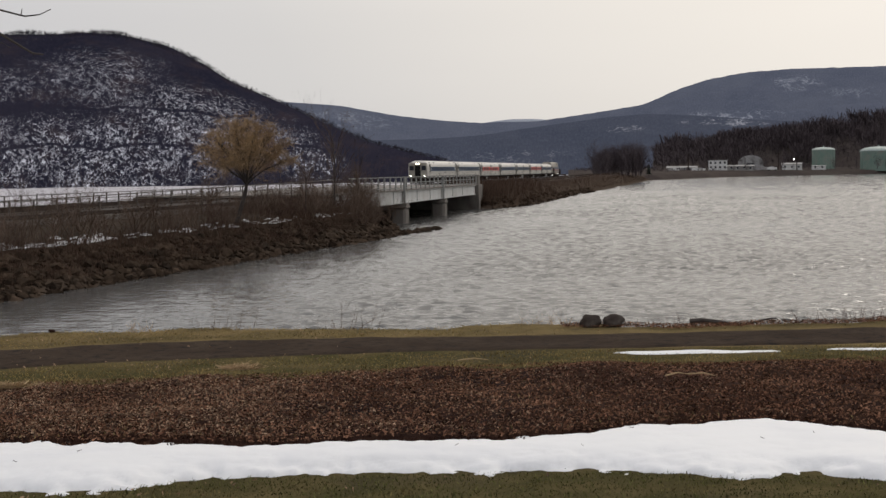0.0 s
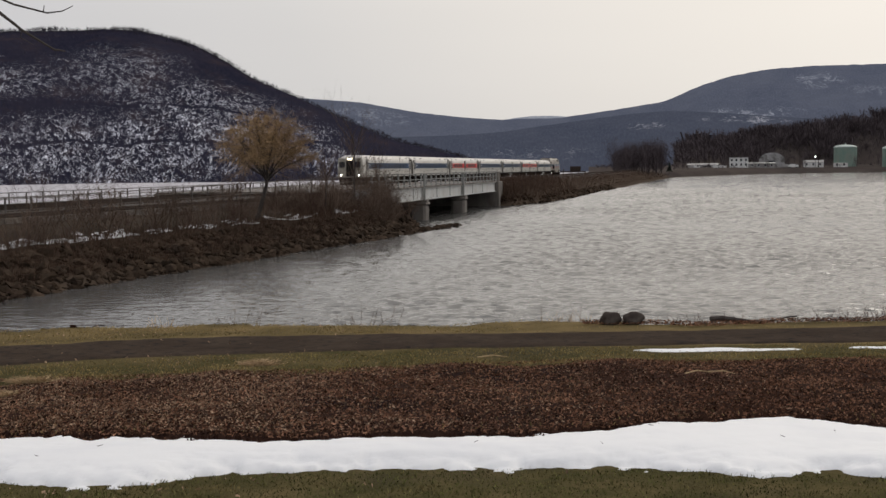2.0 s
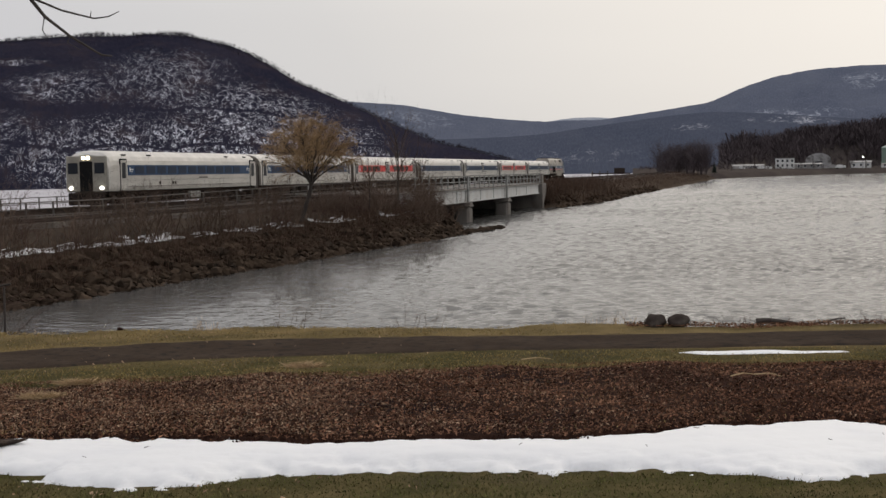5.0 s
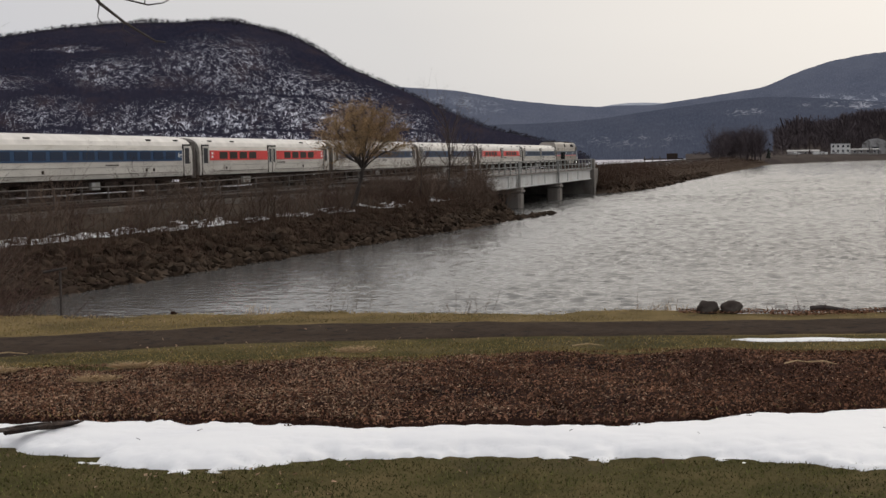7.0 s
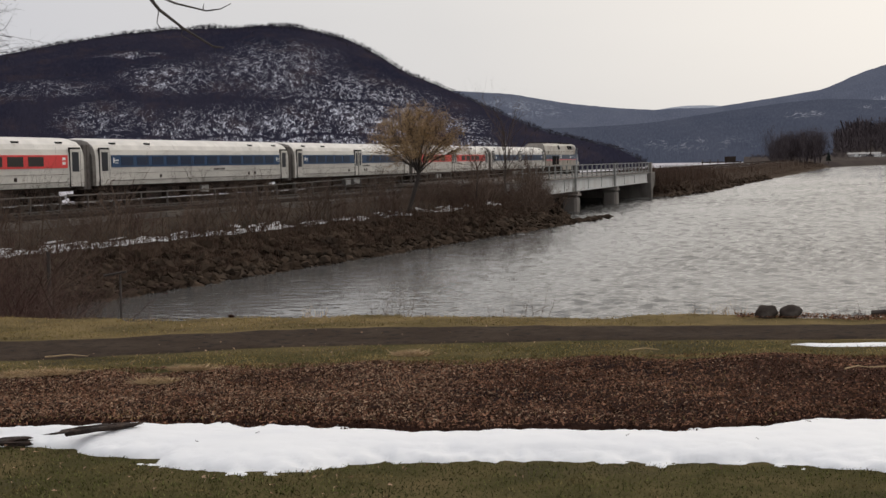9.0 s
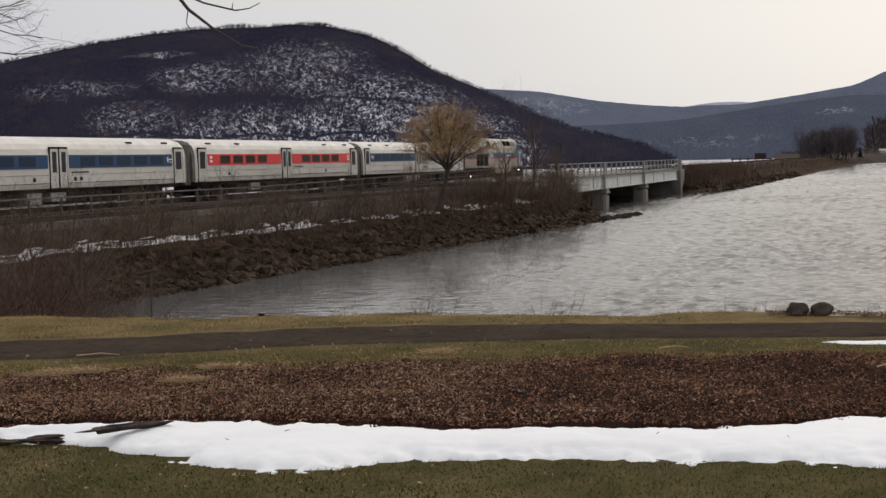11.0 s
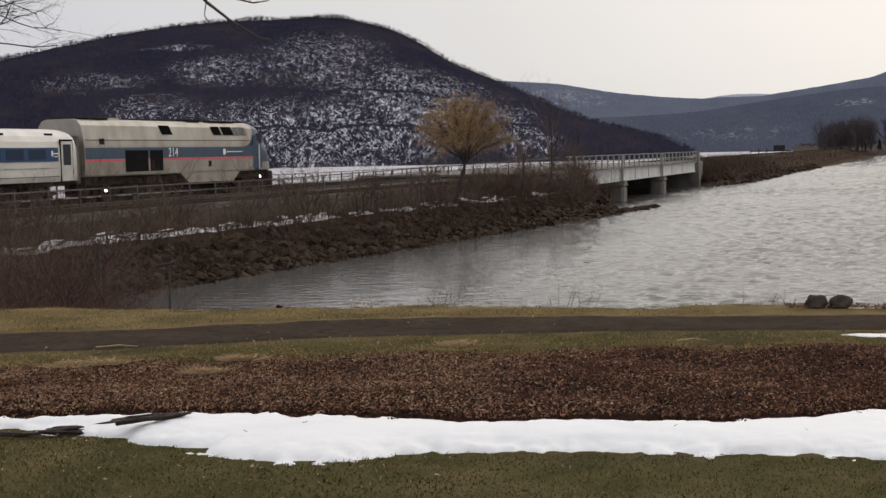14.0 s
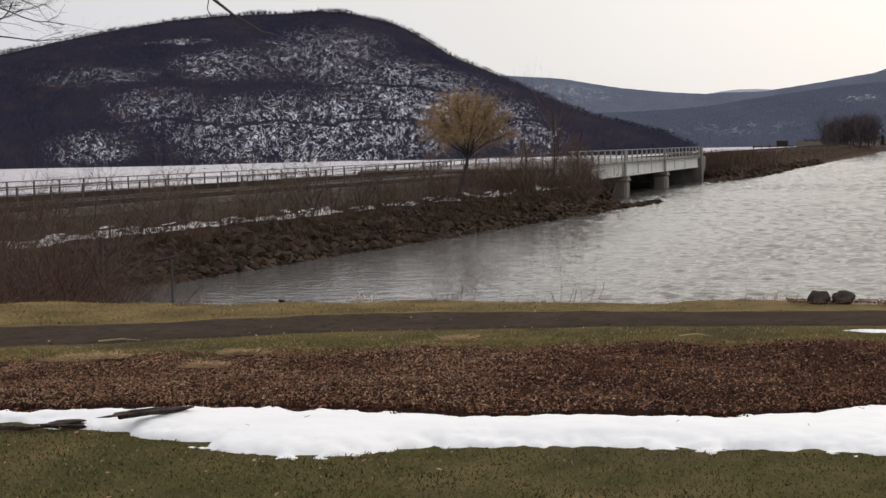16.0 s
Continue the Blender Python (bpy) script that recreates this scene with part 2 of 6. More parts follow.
M_CONC = material("weathered_concrete", (0.18, 0.16, 0.14), 0.9, second=(0.12, 0.105, 0.09), scale=1.2, third=(0.065, 0.054, 0.045), third_scale=0.5, stretch=(1, 1, 0.4), bump=0.4)
M_GIRDER = material("pale_painted_steel", (0.53, 0.54, 0.525), 0.5, second=(0.45, 0.44, 0.42), scale=1.0, third=(0.34, 0.28, 0.22), third_scale=0.9, third_mix=(0.6, 0.8), stretch=(1, 1, 0.3))
M_FENCE = material("dull_fence_steel", (0.07, 0.062, 0.056), 0.7, 0.1, second=(0.1, 0.088, 0.078), scale=2)
M_RAILING = material("galvanised_railing", (0.22, 0.225, 0.215), 0.6, 0.2, second=(0.15, 0.15, 0.14), scale=2)
M_DARKSTEEL = material("dark_steel", (0.03, 0.026, 0.024), 0.7, 0.2, second=(0.05, 0.036, 0.028), scale=3, spec=0.1)
M_TIE = material("creosoted_timber", (0.06, 0.048, 0.04), 0.9, second=(0.1, 0.085, 0.07), scale=5, rnd=0.3)
M_STEEL = material("stainless_body", (0.59, 0.565, 0.515), 0.42, 0.2, second=(0.46, 0.44, 0.40), scale=0.7, stretch=(0.5, 1, 1.5), third=(0.30, 0.26, 0.21), third_scale=0.8, third_mix=(0.6, 0.85))
M_ROOF = material("pale_coach_roof", (0.63, 0.6, 0.55), 0.55, second=(0.5, 0.475, 0.44), scale=0.9, third=(0.4, 0.36, 0.3), third_scale=1.3, third_mix=(0.62, 0.8))
M_BLUE = material("blue_window_band", (0.012, 0.05, 0.12), 0.4, second=(0.02, 0.058, 0.13), scale=1, spec=0.25)
M_RED = material("red_window_band", (0.70, 0.052, 0.05), 0.45, second=(0.60, 0.05, 0.048), scale=1, spec=0.3)
M_PANE = material("tinted_pane", (0.012, 0.015, 0.022), 0.3, spec=0.25)
M_BLUEPANE = material("blue_tinted_pane", (0.007, 0.02, 0.05), 0.35, spec=0.2)
M_REDPANE = material("smoky_pane", (0.02, 0.016, 0.014), 0.3, spec=0.25)
M_WHITE = material("white_marking", (0.78, 0.78, 0.76), 0.5)
M_GASKET = material("black_rubber", (0.014, 0.014, 0.014), 0.8, spec=0.1)
M_UNDER = material("grimy_underframe", (0.018, 0.015, 0.014), 0.85, second=(0.04, 0.031, 0.026), scale=2.5, spec=0.1)
M_BOXGREY = material("grey_equipment_box", (0.3, 0.3, 0.29), 0.6, second=(0.18, 0.17, 0.15), scale=2)
M_WHEEL = material("worn_wheel_steel", (0.09, 0.075, 0.065), 0.5, 0.5)
M_GLOW = material("headlight_glow", (1, 0.9, 0.7), 0.3, emit=((1.0, 0.86, 0.6), 8.0))
M_GLOWW = material("ditch_light_glow", (1, 1, 0.95), 0.3, emit=((1.0, 0.97, 0.9), 7.0))
M_LOCOSILVER = material("loco_silver", (0.37, 0.345, 0.305), 0.5, 0.15, second=(0.26, 0.23, 0.19), scale=0.8, third=(0.17, 0.125, 0.09), third_scale=0.55, third_mix=(0.52, 0.78), stretch=(1, 1, 0.5))
M_LOCOBLUE = material("loco_blue", (0.014, 0.038, 0.078), 0.4, second=(0.02, 0.048, 0.09), scale=1.5)
M_LOCORED = material("loco_red_line", (0.62, 0.06, 0.10), 0.45)
M_TANK = material("green_tank_steel", (0.13, 0.2, 0.165), 0.6, second=(0.17, 0.23, 0.19), scale=0.3, third=(0.2, 0.2, 0.17), third_scale=0.15)
M_TANKROOF = material("pale_tank_roof", (0.35, 0.4, 0.37), 0.6, second=(0.25, 0.3, 0.28), scale=0.4)
M_SIDING = material("white_siding", (0.68, 0.68, 0.66), 0.6, second=(0.55, 0.55, 0.53), scale=0.5)
M_GREYWALL = material("grey_cladding", (0.32, 0.31, 0.30), 0.7, second=(0.22, 0.21, 0.2), scale=0.4)
M_FARGROUND = material("far_shore_ground", (0.042, 0.034, 0.032), 0.95, second=(0.075, 0.062, 0.054), scale=0.03, third=(0.05, 0.045, 0.04), third_scale=0.01, spec=0.05)
DEG = 20.944                         # ridge metres to a degree of bearing at 1500 m
M_HILL = hill_material("wooded_hill_with_snow", (0.0155, 0.016, 0.028), (0.024, 0.0225, 0.034), (0.68, 0.69, 0.76),
                       [(a * DEG, z, ra * DEG, rz, amt) for a, z, ra, rz, amt in (
                           (-15, 14, 7.0, 30, 0.84), (-10.8, 38, 4.5, 42, 0.72), (-14.8, 82, 3.2, 42, 0.56), (-19.2, 72, 2.4, 22, 0.62), (-24.8, 6, 2.2, 11, 0.6),
                           (-24.3, 62, 3.0, 12, 0.4), (-7.3, 24, 2.6, 28, 0.5), (-5.8, 8, 1.8, 12, 0.6), (-22, 30, 2.5, 20, 0.5), (-21, 105, 1.6, 6, 0.6))],
                       soil=(0.04, 0.03, 0.034), benches=(19, 47))
# haze is mixed into these base colours: paler and bluer the farther the ridge
M_FAR = hill_material("far_ridge_haze_tint", (0.078, 0.089, 0.123), (0.098, 0.109, 0.143), (0.28, 0.30, 0.35),
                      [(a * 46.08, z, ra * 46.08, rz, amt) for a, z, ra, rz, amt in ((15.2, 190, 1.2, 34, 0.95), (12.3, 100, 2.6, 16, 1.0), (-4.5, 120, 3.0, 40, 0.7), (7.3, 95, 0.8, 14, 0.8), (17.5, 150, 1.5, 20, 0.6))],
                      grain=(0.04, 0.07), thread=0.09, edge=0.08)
M_FARTHEST = hill_material("farthest_ridge_haze_tint", (0.26, 0.285, 0.33), (0.3, 0.32, 0.36), (0.42, 0.44, 0.48), [(200, 150, 300, 60, 0.4)], grain=(0.03, 0.05))
M_WATER = water_material()


# ------------------------------------------------ mesh helpers
def mesh_ob(name, bm, mat, smooth=False):
    me = bpy.data.meshes.new(name)
    bm.to_mesh(me)
    bm.free()
    for mm in (mat if isinstance(mat, (list, tuple)) else [mat]):
        me.materials.append(mm)
    if smooth:
        for p in me.polygons:
            p.use_smooth = True
    return new(name, me)


def part(name, bm, mat, parent, label="", smooth=False):
    ob = mesh_ob(name, bm, mat, smooth)
    ob.parent = parent
    if label:
        tagged(ob, label)
    return ob


def share(name, me, parent, m):
    ob = new(name, me)
    ob.parent = parent
    ob.matrix_basis = m
    return ob


def raw(name, verts, faces, mat, smooth=False):
    me = bpy.data.meshes.new(name)
    me.from_pydata([tuple(v) for v in verts], [], [tuple(f) for f in faces])
    for mm in (mat if isinstance(mat, (list, tuple)) else [mat]):
        me.materials.append(mm)
    if smooth:
        for p in me.polygons:
            p.use_smooth = True
    me.update()
    return me


def empty(name, m, label, category, group="", kind=""):
    ob = new(name)
    ob.empty_display_size = 0.2
    ob.matrix_world = m
    return tagged(ob, label, category, group, kind)


def box(bm, x0, x1, y0, y1, z0, z1, bevel=0.0):
    r = bmesh.ops.create_cube(bm, size=1.0)
    for v in r["verts"]:
        v.co = Vector(((x0 + x1) / 2 + v.co.x * (x1 - x0), (y0 + y1) / 2 + v.co.y * (y1 - y0), (z0 + z1) / 2 + v.co.z * (z1 - z0)))
    if bevel:
        es = {e for v in r["verts"] for e in v.link_edges}
        bmesh.ops.bevel(bm, geom=list(es), offset=bevel, segments=1, affect="EDGES")
    return bm


def abox(*a, **k):
    return box(bmesh.new(), *a, **k)


def loft(bm, profile, xs, scale=None):
    """A closed (y, z) outline carried along x; scale(x) gives (widening, lowering) of the section."""
    rings = []
    for x in xs:
        w, dz = scale(x) if scale else (1.0, 0.0)
        rings.append([bm.verts.new((x, y * w, z + dz * (z > 2.0))) for y, z in profile])
    n = len(profile)
    for a, b in zip(rings, rings[1:]):
        for i in range(n):
            bm.faces.new((a[i], b[i], b[(i + 1) % n], a[(i + 1) % n]))
    bm.faces.new(rings[0])
    bm.faces.new(rings[-1][::-1])
    bmesh.ops.recalc_face_normals(bm, faces=bm.faces)
    return bm


def rod(bm, a, b, r0, r1=None, n=6):
    a, b = Vector(a), Vector(b)
    q = (b - a).to_track_quat("Z", "Y")
    r1 = r0 if r1 is None else r1
    ra = [bm.verts.new(a + q @ Vector((math.cos(6.2832 * i / n) * r0, math.sin(6.2832 * i / n) * r0, 0))) for i in range(n)]
    rb = [bm.verts.new(b + q @ Vector((math.cos(6.2832 * i / n) * r1, math.sin(6.2832 * i / n) * r1, 0))) for i in range(n)]
    for i in range(n):
        bm.faces.new((ra[i], ra[(i + 1) % n], rb[(i + 1) % n], rb[i]))
    bm.faces.new(ra[::-1])
    bm.faces.new(rb)
    return bm


def disc(bm, c, axis, r, depth, n=16):
    ax = Vector(axis).normalized()
    return rod(bm, Vector(c) - ax * depth / 2, Vector(c) + ax * depth / 2, r, r, n)


# ------------------------------------------------ large structure: ground, water, embankment, hills
def lawn_edge(x):
    """How far ahead of the viewer the lawn reaches before the bank falls to the water."""
    return 13.45 - 0.004 * (x - 1) ** 2 + 0.12 * math.sin(x * 1.7) + 0.06 * math.sin(x * 4.3)


def ground_height(x, y):
    e = lawn_edge(max(min(x, 40), -40))
    if x < -40 or x > 40:
        e -= (abs(x) - 40) * 0.05
    z = 0.025 * noise.noise((x * 0.5, y * 0.5, 0)) + 0.012 * noise.noise((x * 2, y * 2, 3))
    if y > e:
        k = min((y - e) / 7.0, 1.0)
        cove = min(max((-x / max(y, 1) - 0.43) / 0.05, 0.0), 1.0) * min(max((75 - y) / 20, 0.0), 1.0)
        z -= (6.0 * (1 - cove) + 3.3 * cove) * k ** 0.75
    return z


def make_ground():
    xs = sorted(set([-4800, -2500, -1200, -600, -300, -150, -80, -60, -50, -45] + [-40 + 2 * i for i in range(13)] + [round(-14 + 0.25 * i, 3) for i in range(97)] + [14, 20, 40, 80, 150, 300, 600, 1200, 2500, 4800]))
    ys = sorted(set([-3000, -1000, -300, -100, -30, -10, 0, 3] + [round(4 + 0.25 * i, 3) for i in range(60)] + [20, 22, 24, 26, 28, 30, 33, 36, 40, 45, 50, 55, 62, 70, 80, 200, 600, 1500, 3000, 4900]))
    v = [(x, y, ground_height(x, y)) for y in ys for x in xs]
    w = len(xs)
    f = [(j * w + i, j * w + i + 1, (j + 1) * w + i + 1, (j + 1) * w + i) for j in range(len(ys) - 1) for i in range(w - 1)]
    me = raw("ground", v, f, [M_GRASS, M_BANK, material("straw_verge", (0.16, 0.117, 0.056), 0.9, second=(0.085, 0.066, 0.031), scale=1.4, mix=(0.38, 0.66), third=(0.06, 0.045, 0.03), third_scale=2.5, third_mix=(0.58, 0.75), bump=0.6, bump_scale=40, spec=0.1)], True)
    for pl in me.polygons:
        c = pl.center
        pl.material_index = 1 if c.y > lawn_edge(max(min(c.x, 40), -40)) + 0.2 else (2 if c.y > 11.6 - 0.12 * max(-c.x - 2, 0) else 0)
    tagged(new("ground", me), "patchy green and straw-coloured winter lawn sloping to the water", "ground", kind="structure")


def make_water():
    """One sheet of water with wind chop in it, finest near the viewer."""
    rg = np.random.RandomState(19)
    rs = [13.0]
    while rs[-1] < 4900:
        r = rs[-1]
        rs.append(r + (0.125 if r < 55 else (0.125 + (r - 55) * 0.0036 if r < 260 else (0.86 + (r - 260) * 0.012 if r < 1000 else r * 0.06))))
    az = np.radians(np.concatenate([np.linspace(-80, -34, 24), np.linspace(-31, 20.5, 420), np.linspace(23, 80, 24)]))
    rr, aa = np.meshgrid(np.array(rs), az, indexing="ij")
    x, y = np.sin(aa) * rr, np.cos(aa) * rr
    h = np.zeros_like(x)
    for k in range(30):
        wl = 0.3 * 3.8 ** rg.rand()
        turn = rg.normal(0, 0.4) - 0.1
        kx, ky = math.sin(turn) * 6.283 / wl, -math.cos(turn) * 6.283 / wl
        h += 0.052 * wl / 6.283 * (np.exp(1.1 * np.sin(kx * x + ky * y + rg.uniform(0, 6.28))) - 1.33)
    gust = np.zeros_like(x)
    for k in range(8):
        wl, turn = rg.uniform(14, 60), rg.uniform(0, 6.28)
        gust += np.sin(math.sin(turn) * x * 6.28 / wl * 0.5 + math.cos(turn) * y * 6.28 / wl + rg.uniform(0, 6.28))
    across = x * DV[0] + y * DV[1]
    along = x * SV[0] + y * SV[1]
    lee = np.maximum(np.clip((28.0 - across) / 15.0, 0.14, 1.0), np.clip((along - 78) / 50, 0, 0.85))
    h *= lee * (1 + 0.09 * gust) * np.clip((1600 - rr) / 600, 0, 1) * np.clip(rr / 110, 1.0, 2.6)
    n = len(az)
    v = np.stack([x, y, h], -1).reshape(-1, 3).tolist()
    q = np.arange(len(rs) * n).reshape(len(rs), n)
    f = np.stack([q[:-1, :-1], q[1:, :-1], q[1:, 1:], q[:-1, 1:]], -1).reshape(-1, 4).tolist()
    me = bpy.data.meshes.new("water")
    me.from_pydata(v, [], f)
    me.materials.append(M_WATER)
    me.polygons.foreach_set("use_smooth", [True] * len(f))
    ob = new("water", me)
    ob.matrix_world = pose(0, 0, WATER)
    return tagged(ob, "grey wind-rippled creek and river water", "water", kind="structure")


def make_ice():
    rg = np.random.RandomState(2)
    v, f = [], []
    ss, ds = np.linspace(-900, 1500, 60), np.concatenate([np.linspace(60, 130, 8), np.linspace(160, 1900, 20)])
    for a in ss:
        for d in ds:
            v.append((a, d + 4 * noise.noise((a * 0.05, d * 0.05, 0)), WATER + 0.12))
    n = len(ds)
    f = [(i * n + j, (i + 1) * n + j, (i + 1) * n + j + 1, i * n + j + 1) for i in range(len(ss) - 1) for j in range(n - 1)]
    ob = new("river_ice", raw("river_ice", v, f, material("pale_river_ice", (0.43, 0.415, 0.44), 0.7, spec=0.2, second=(0.36, 0.345, 0.37), scale=0.02, mix=(0.4, 0.7), third=(0.44, 0.425, 0.44), third_scale=0.2, stretch=(1, 1, 1))))
    ob.matrix_world = RAILWAY.copy()
    tagged(ob, "pale frozen surface of the wide river", "ice", kind="structure")


TOE = [(-60, 35), (30, 33.2), (54, 30.8), (77, 28.7), (108, 25.8), (114, 26.2), (119, 27.3), (124, 29.2), (130, 31.4), (150, 33.8), (186, 33.5), (190, 29.2), (216, 25.6), (266, 25.8), (330, 24.8), (620, 20.4), (700, 10.0)]
FENCE_D = [(-60, 38.5), (60, 38.3), (100, 35.0), (135, 31.4), (190, 31.4), (230, 32.5), (700, 34.0)]


def bank_height(s, d):
    """Embankment: rocks from the toe, a brushy shoulder, then the flat under the rails."""
    toe, top = ease(s, TOE), max(ease(s, FENCE_D), ease(s, TOE) + 4.5)
    mid = toe + (top - toe) * 0.43
    z = float(np.interp(d, [toe - 4, toe, mid, top - 0.6, top, 39.4, 40.2, 48, 52, 58, 66], [-7.0, WATER, -2.15, -1.0, -0.72, -0.72, -0.68, -0.68, -1.2, -4.0, -7.0]))
    lump = 0.35 if d < mid else 0.15
    return z + (lump * noise.noise((s * 0.35, d * 0.6, 0)) if d < 39 else 0.0)


def make_embankment(name, s0, s1, label):
    ss = list(np.arange(s0, s1 + 0.1, 1.5 if s1 < 200 else 3.0))
    ds = [12, 18] + list(np.arange(20, 40, 0.7)) + [40.2, 44, 48, 50, 52, 55, 58, 66]
    v, f, mi = [], [], []
    for s in ss:
        for d in ds:
            v.append((s, d, bank_height(s, d)))
    n = len(ds)
    for i in range(len(ss) - 1):
        for j in range(n - 1):
            f.append((i * n + j, (i + 1) * n + j, (i + 1) * n + j + 1, i * n + j + 1))
            dm = (ds[j] + ds[j + 1]) / 2
            s = ss[i]
            toe, top = ease(s, TOE), max(ease(s, FENCE_D), ease(s, TOE) + 4.5)
            mid = toe + (top - toe) * 0.43
            mi.append(0 if dm < mid or (s > 150 and dm < top) else (1 if dm < top else 2))
    me = raw(name, v, f, [M_BANK, M_DRY, M_BALLAST], True)
    for p, k in zip(me.polygons, mi):
        p.material_index = k
    ob = new(name, me)
    ob.matrix_world = RAILWAY.copy()
    return tagged(ob, label, "embankment", kind="structure")


def hill(name, pts, base, crest, mat, label, back=1.5, foot=WATER - 1, rough=0.03, steps=220, rows=46, bulge=0.85, trees=0, tree_h=9.0, tree_mat=None, seed=1, drop=0.0, spread=3, deep=2.0):
    """A ridge of land round the bay. pts: (bearing in degrees, crest's rise over its distance)."""
    az = np.linspace(pts[0][0], pts[-1][0], steps)
    rise = np.interp(az, *zip(*pts))
    ker = np.array([1, 2, 3, 2, 1]) / 9.0
    rise = np.convolve(np.pad(rise, 2, mode="edge"), ker, "valid")
    v, f = [], []
    for i in range(steps):
        a = radians(az[i])
        rc = crest * (1 + 0.06 * math.sin(az[i] * 0.35 + seed))
        rb = (base if not isinstance(base, list) else np.interp(az[i], *zip(*base))) * (1 + 0.03 * math.sin(az[i] * 0.5 + seed))
        top = EYE + rise[i] * rc - drop
        for j in range(rows):
            t = j / (rows - 9) if j < rows - 8 else 1.0
            if j < rows - 8:
                r = rb + (rc - rb) * t
                z = foot + (top - foot) * t ** bulge
                z += (top - foot) * rough * math.sin(min(t, 1) * math.pi) * 2.2 * noise.fractal((math.sin(a) * r * 0.009, math.cos(a) * r * 0.009, seed), 0.9, 2.1, 5)
            else:
                k = (j - (rows - 9)) / 8
                r = rc + (rc * back - rc) * k
                z = top + (foot - top) * k ** 1.3
            z += (top - foot) * 0.006 * noise.noise((az[i] * 3.1, t * 8, seed))
            v.append((math.sin(a) * r, math.cos(a) * r, z))
    for i in range(steps - 1):
        for j in range(rows - 1):
            f.append((i * rows + j, i * rows + j + 1, (i + 1) * rows + j + 1, (i + 1) * rows + j))
    me = raw(name, v, f, mat, True)
    uv = me.uv_layers.new(name="along_ridge")
    for lp in me.loops:
        k = lp.vertex_index
        uv.data[lp.index].uv = (radians(az[k // rows]) * crest * 0.8, v[k][2])
    ob = new(name, me)
    tagged(ob, label, "hill", kind="structure")
    if trees:
        rg = np.random.RandomState(seed)
        tv, tf = [], []
        for k in range(trees):
            i = rg.randint(1, steps - 1)
            j = rows - 9 - int(abs(rg.normal(0, deep))) if k % spread else rg.randint(2, rows - 9)
            p = np.array(v[i * rows + max(j, 1)]) + np.array([rg.uniform(-1, 1), rg.uniform(-1, 1), 0]) * crest * 0.003
            h = tree_h * rg.uniform(0.5, 1.2) * (0.9 + 0.7 * noise.noise((p[0] * 0.03, p[1] * 0.03, 1)))
            for q in range(11):
                a, o = rg.uniform(0, 6.28), h * rg.uniform(0.1, 0.7)
                w = h * (0.034 if q == 0 else 0.019)
                z0, z1 = p[2] + (-2 if q == 0 else h * rg.uniform(0.1, 0.45)), p[2] + h * (0.9 if q == 0 else rg.uniform(0.45, 0.95))
                ph = rg.uniform(0, 3.14)
                b0 = len(tv)
                cx, cy = math.cos(ph) * w, math.sin(ph) * w
                tv += [(p[0] - cx, p[1] - cy, z0), (p[0] + cx, p[1] + cy, z0), (p[0] + math.cos(a) * o + cx * 0.7, p[1] + math.sin(a) * o + cy * 0.7, z1), (p[0] + math.cos(a) * o - cx * 0.7, p[1] + math.sin(a) * o - cy * 0.7, z1)]
                tf.append((b0, b0 + 1, b0 + 2, b0 + 3))
        to = new("far_woods", raw("far_woods", tv, tf, tree_mat or M_FARTREE))
        tagged(to, "bare grey-brown winter trees covering the hillside", "woods", kind="stuff")
    return ob


make_ground()
WATER_SHEET = make_water()
make_ice()
bank_near = make_embankment("embankment_1", -60, 139.5, "brushy railway embankment with a rubble stone toe")
bank_far = make_embankment("embankment_2", 188, 720, "brown brush-covered railway causeway reaching into the bay")
hill("hill_1", [(-60, 0.03), (-45, 0.055), (-34, 0.068), (-28.24, 0.0757), (-26, 0.0852), (-23.7, 0.0934), (-21.3, 0.1005), (-18.9, 0.1045), (-16.5, 0.1055), (-15, 0.1073), (-13.6, 0.1057), (-11.6, 0.0966), (-10.1, 0.0825), (-9.2, 0.0714), (-7.2, 0.0565), (-5.3, 0.0406), (-3.3, 0.0248), (-1.8, 0.0178), (0.2, 0.009), (1.4, -0.003)],
     680, 1500, M_HILL, "steep wooded hill across the river, streaked with snow", trees=7500, tree_h=4.2, drop=1.5, spread=8, deep=3.0, tree_mat=material("hillside_trees", (0.045, 0.042, 0.052), 0.95, island=0.4, spec=0.05), seed=3, steps=320, rows=70)
# the ridges behind carry their haze in the surface colour, not in the air
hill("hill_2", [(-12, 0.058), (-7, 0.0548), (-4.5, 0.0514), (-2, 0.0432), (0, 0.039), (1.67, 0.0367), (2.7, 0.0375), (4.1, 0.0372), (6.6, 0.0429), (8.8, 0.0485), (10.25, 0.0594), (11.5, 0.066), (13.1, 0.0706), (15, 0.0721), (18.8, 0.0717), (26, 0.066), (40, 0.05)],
     2000, 3300, M_FAR, "wooded ridge coloured hazy blue-grey, with pale snowy clearings", back=1.25, seed=8, steps=400)
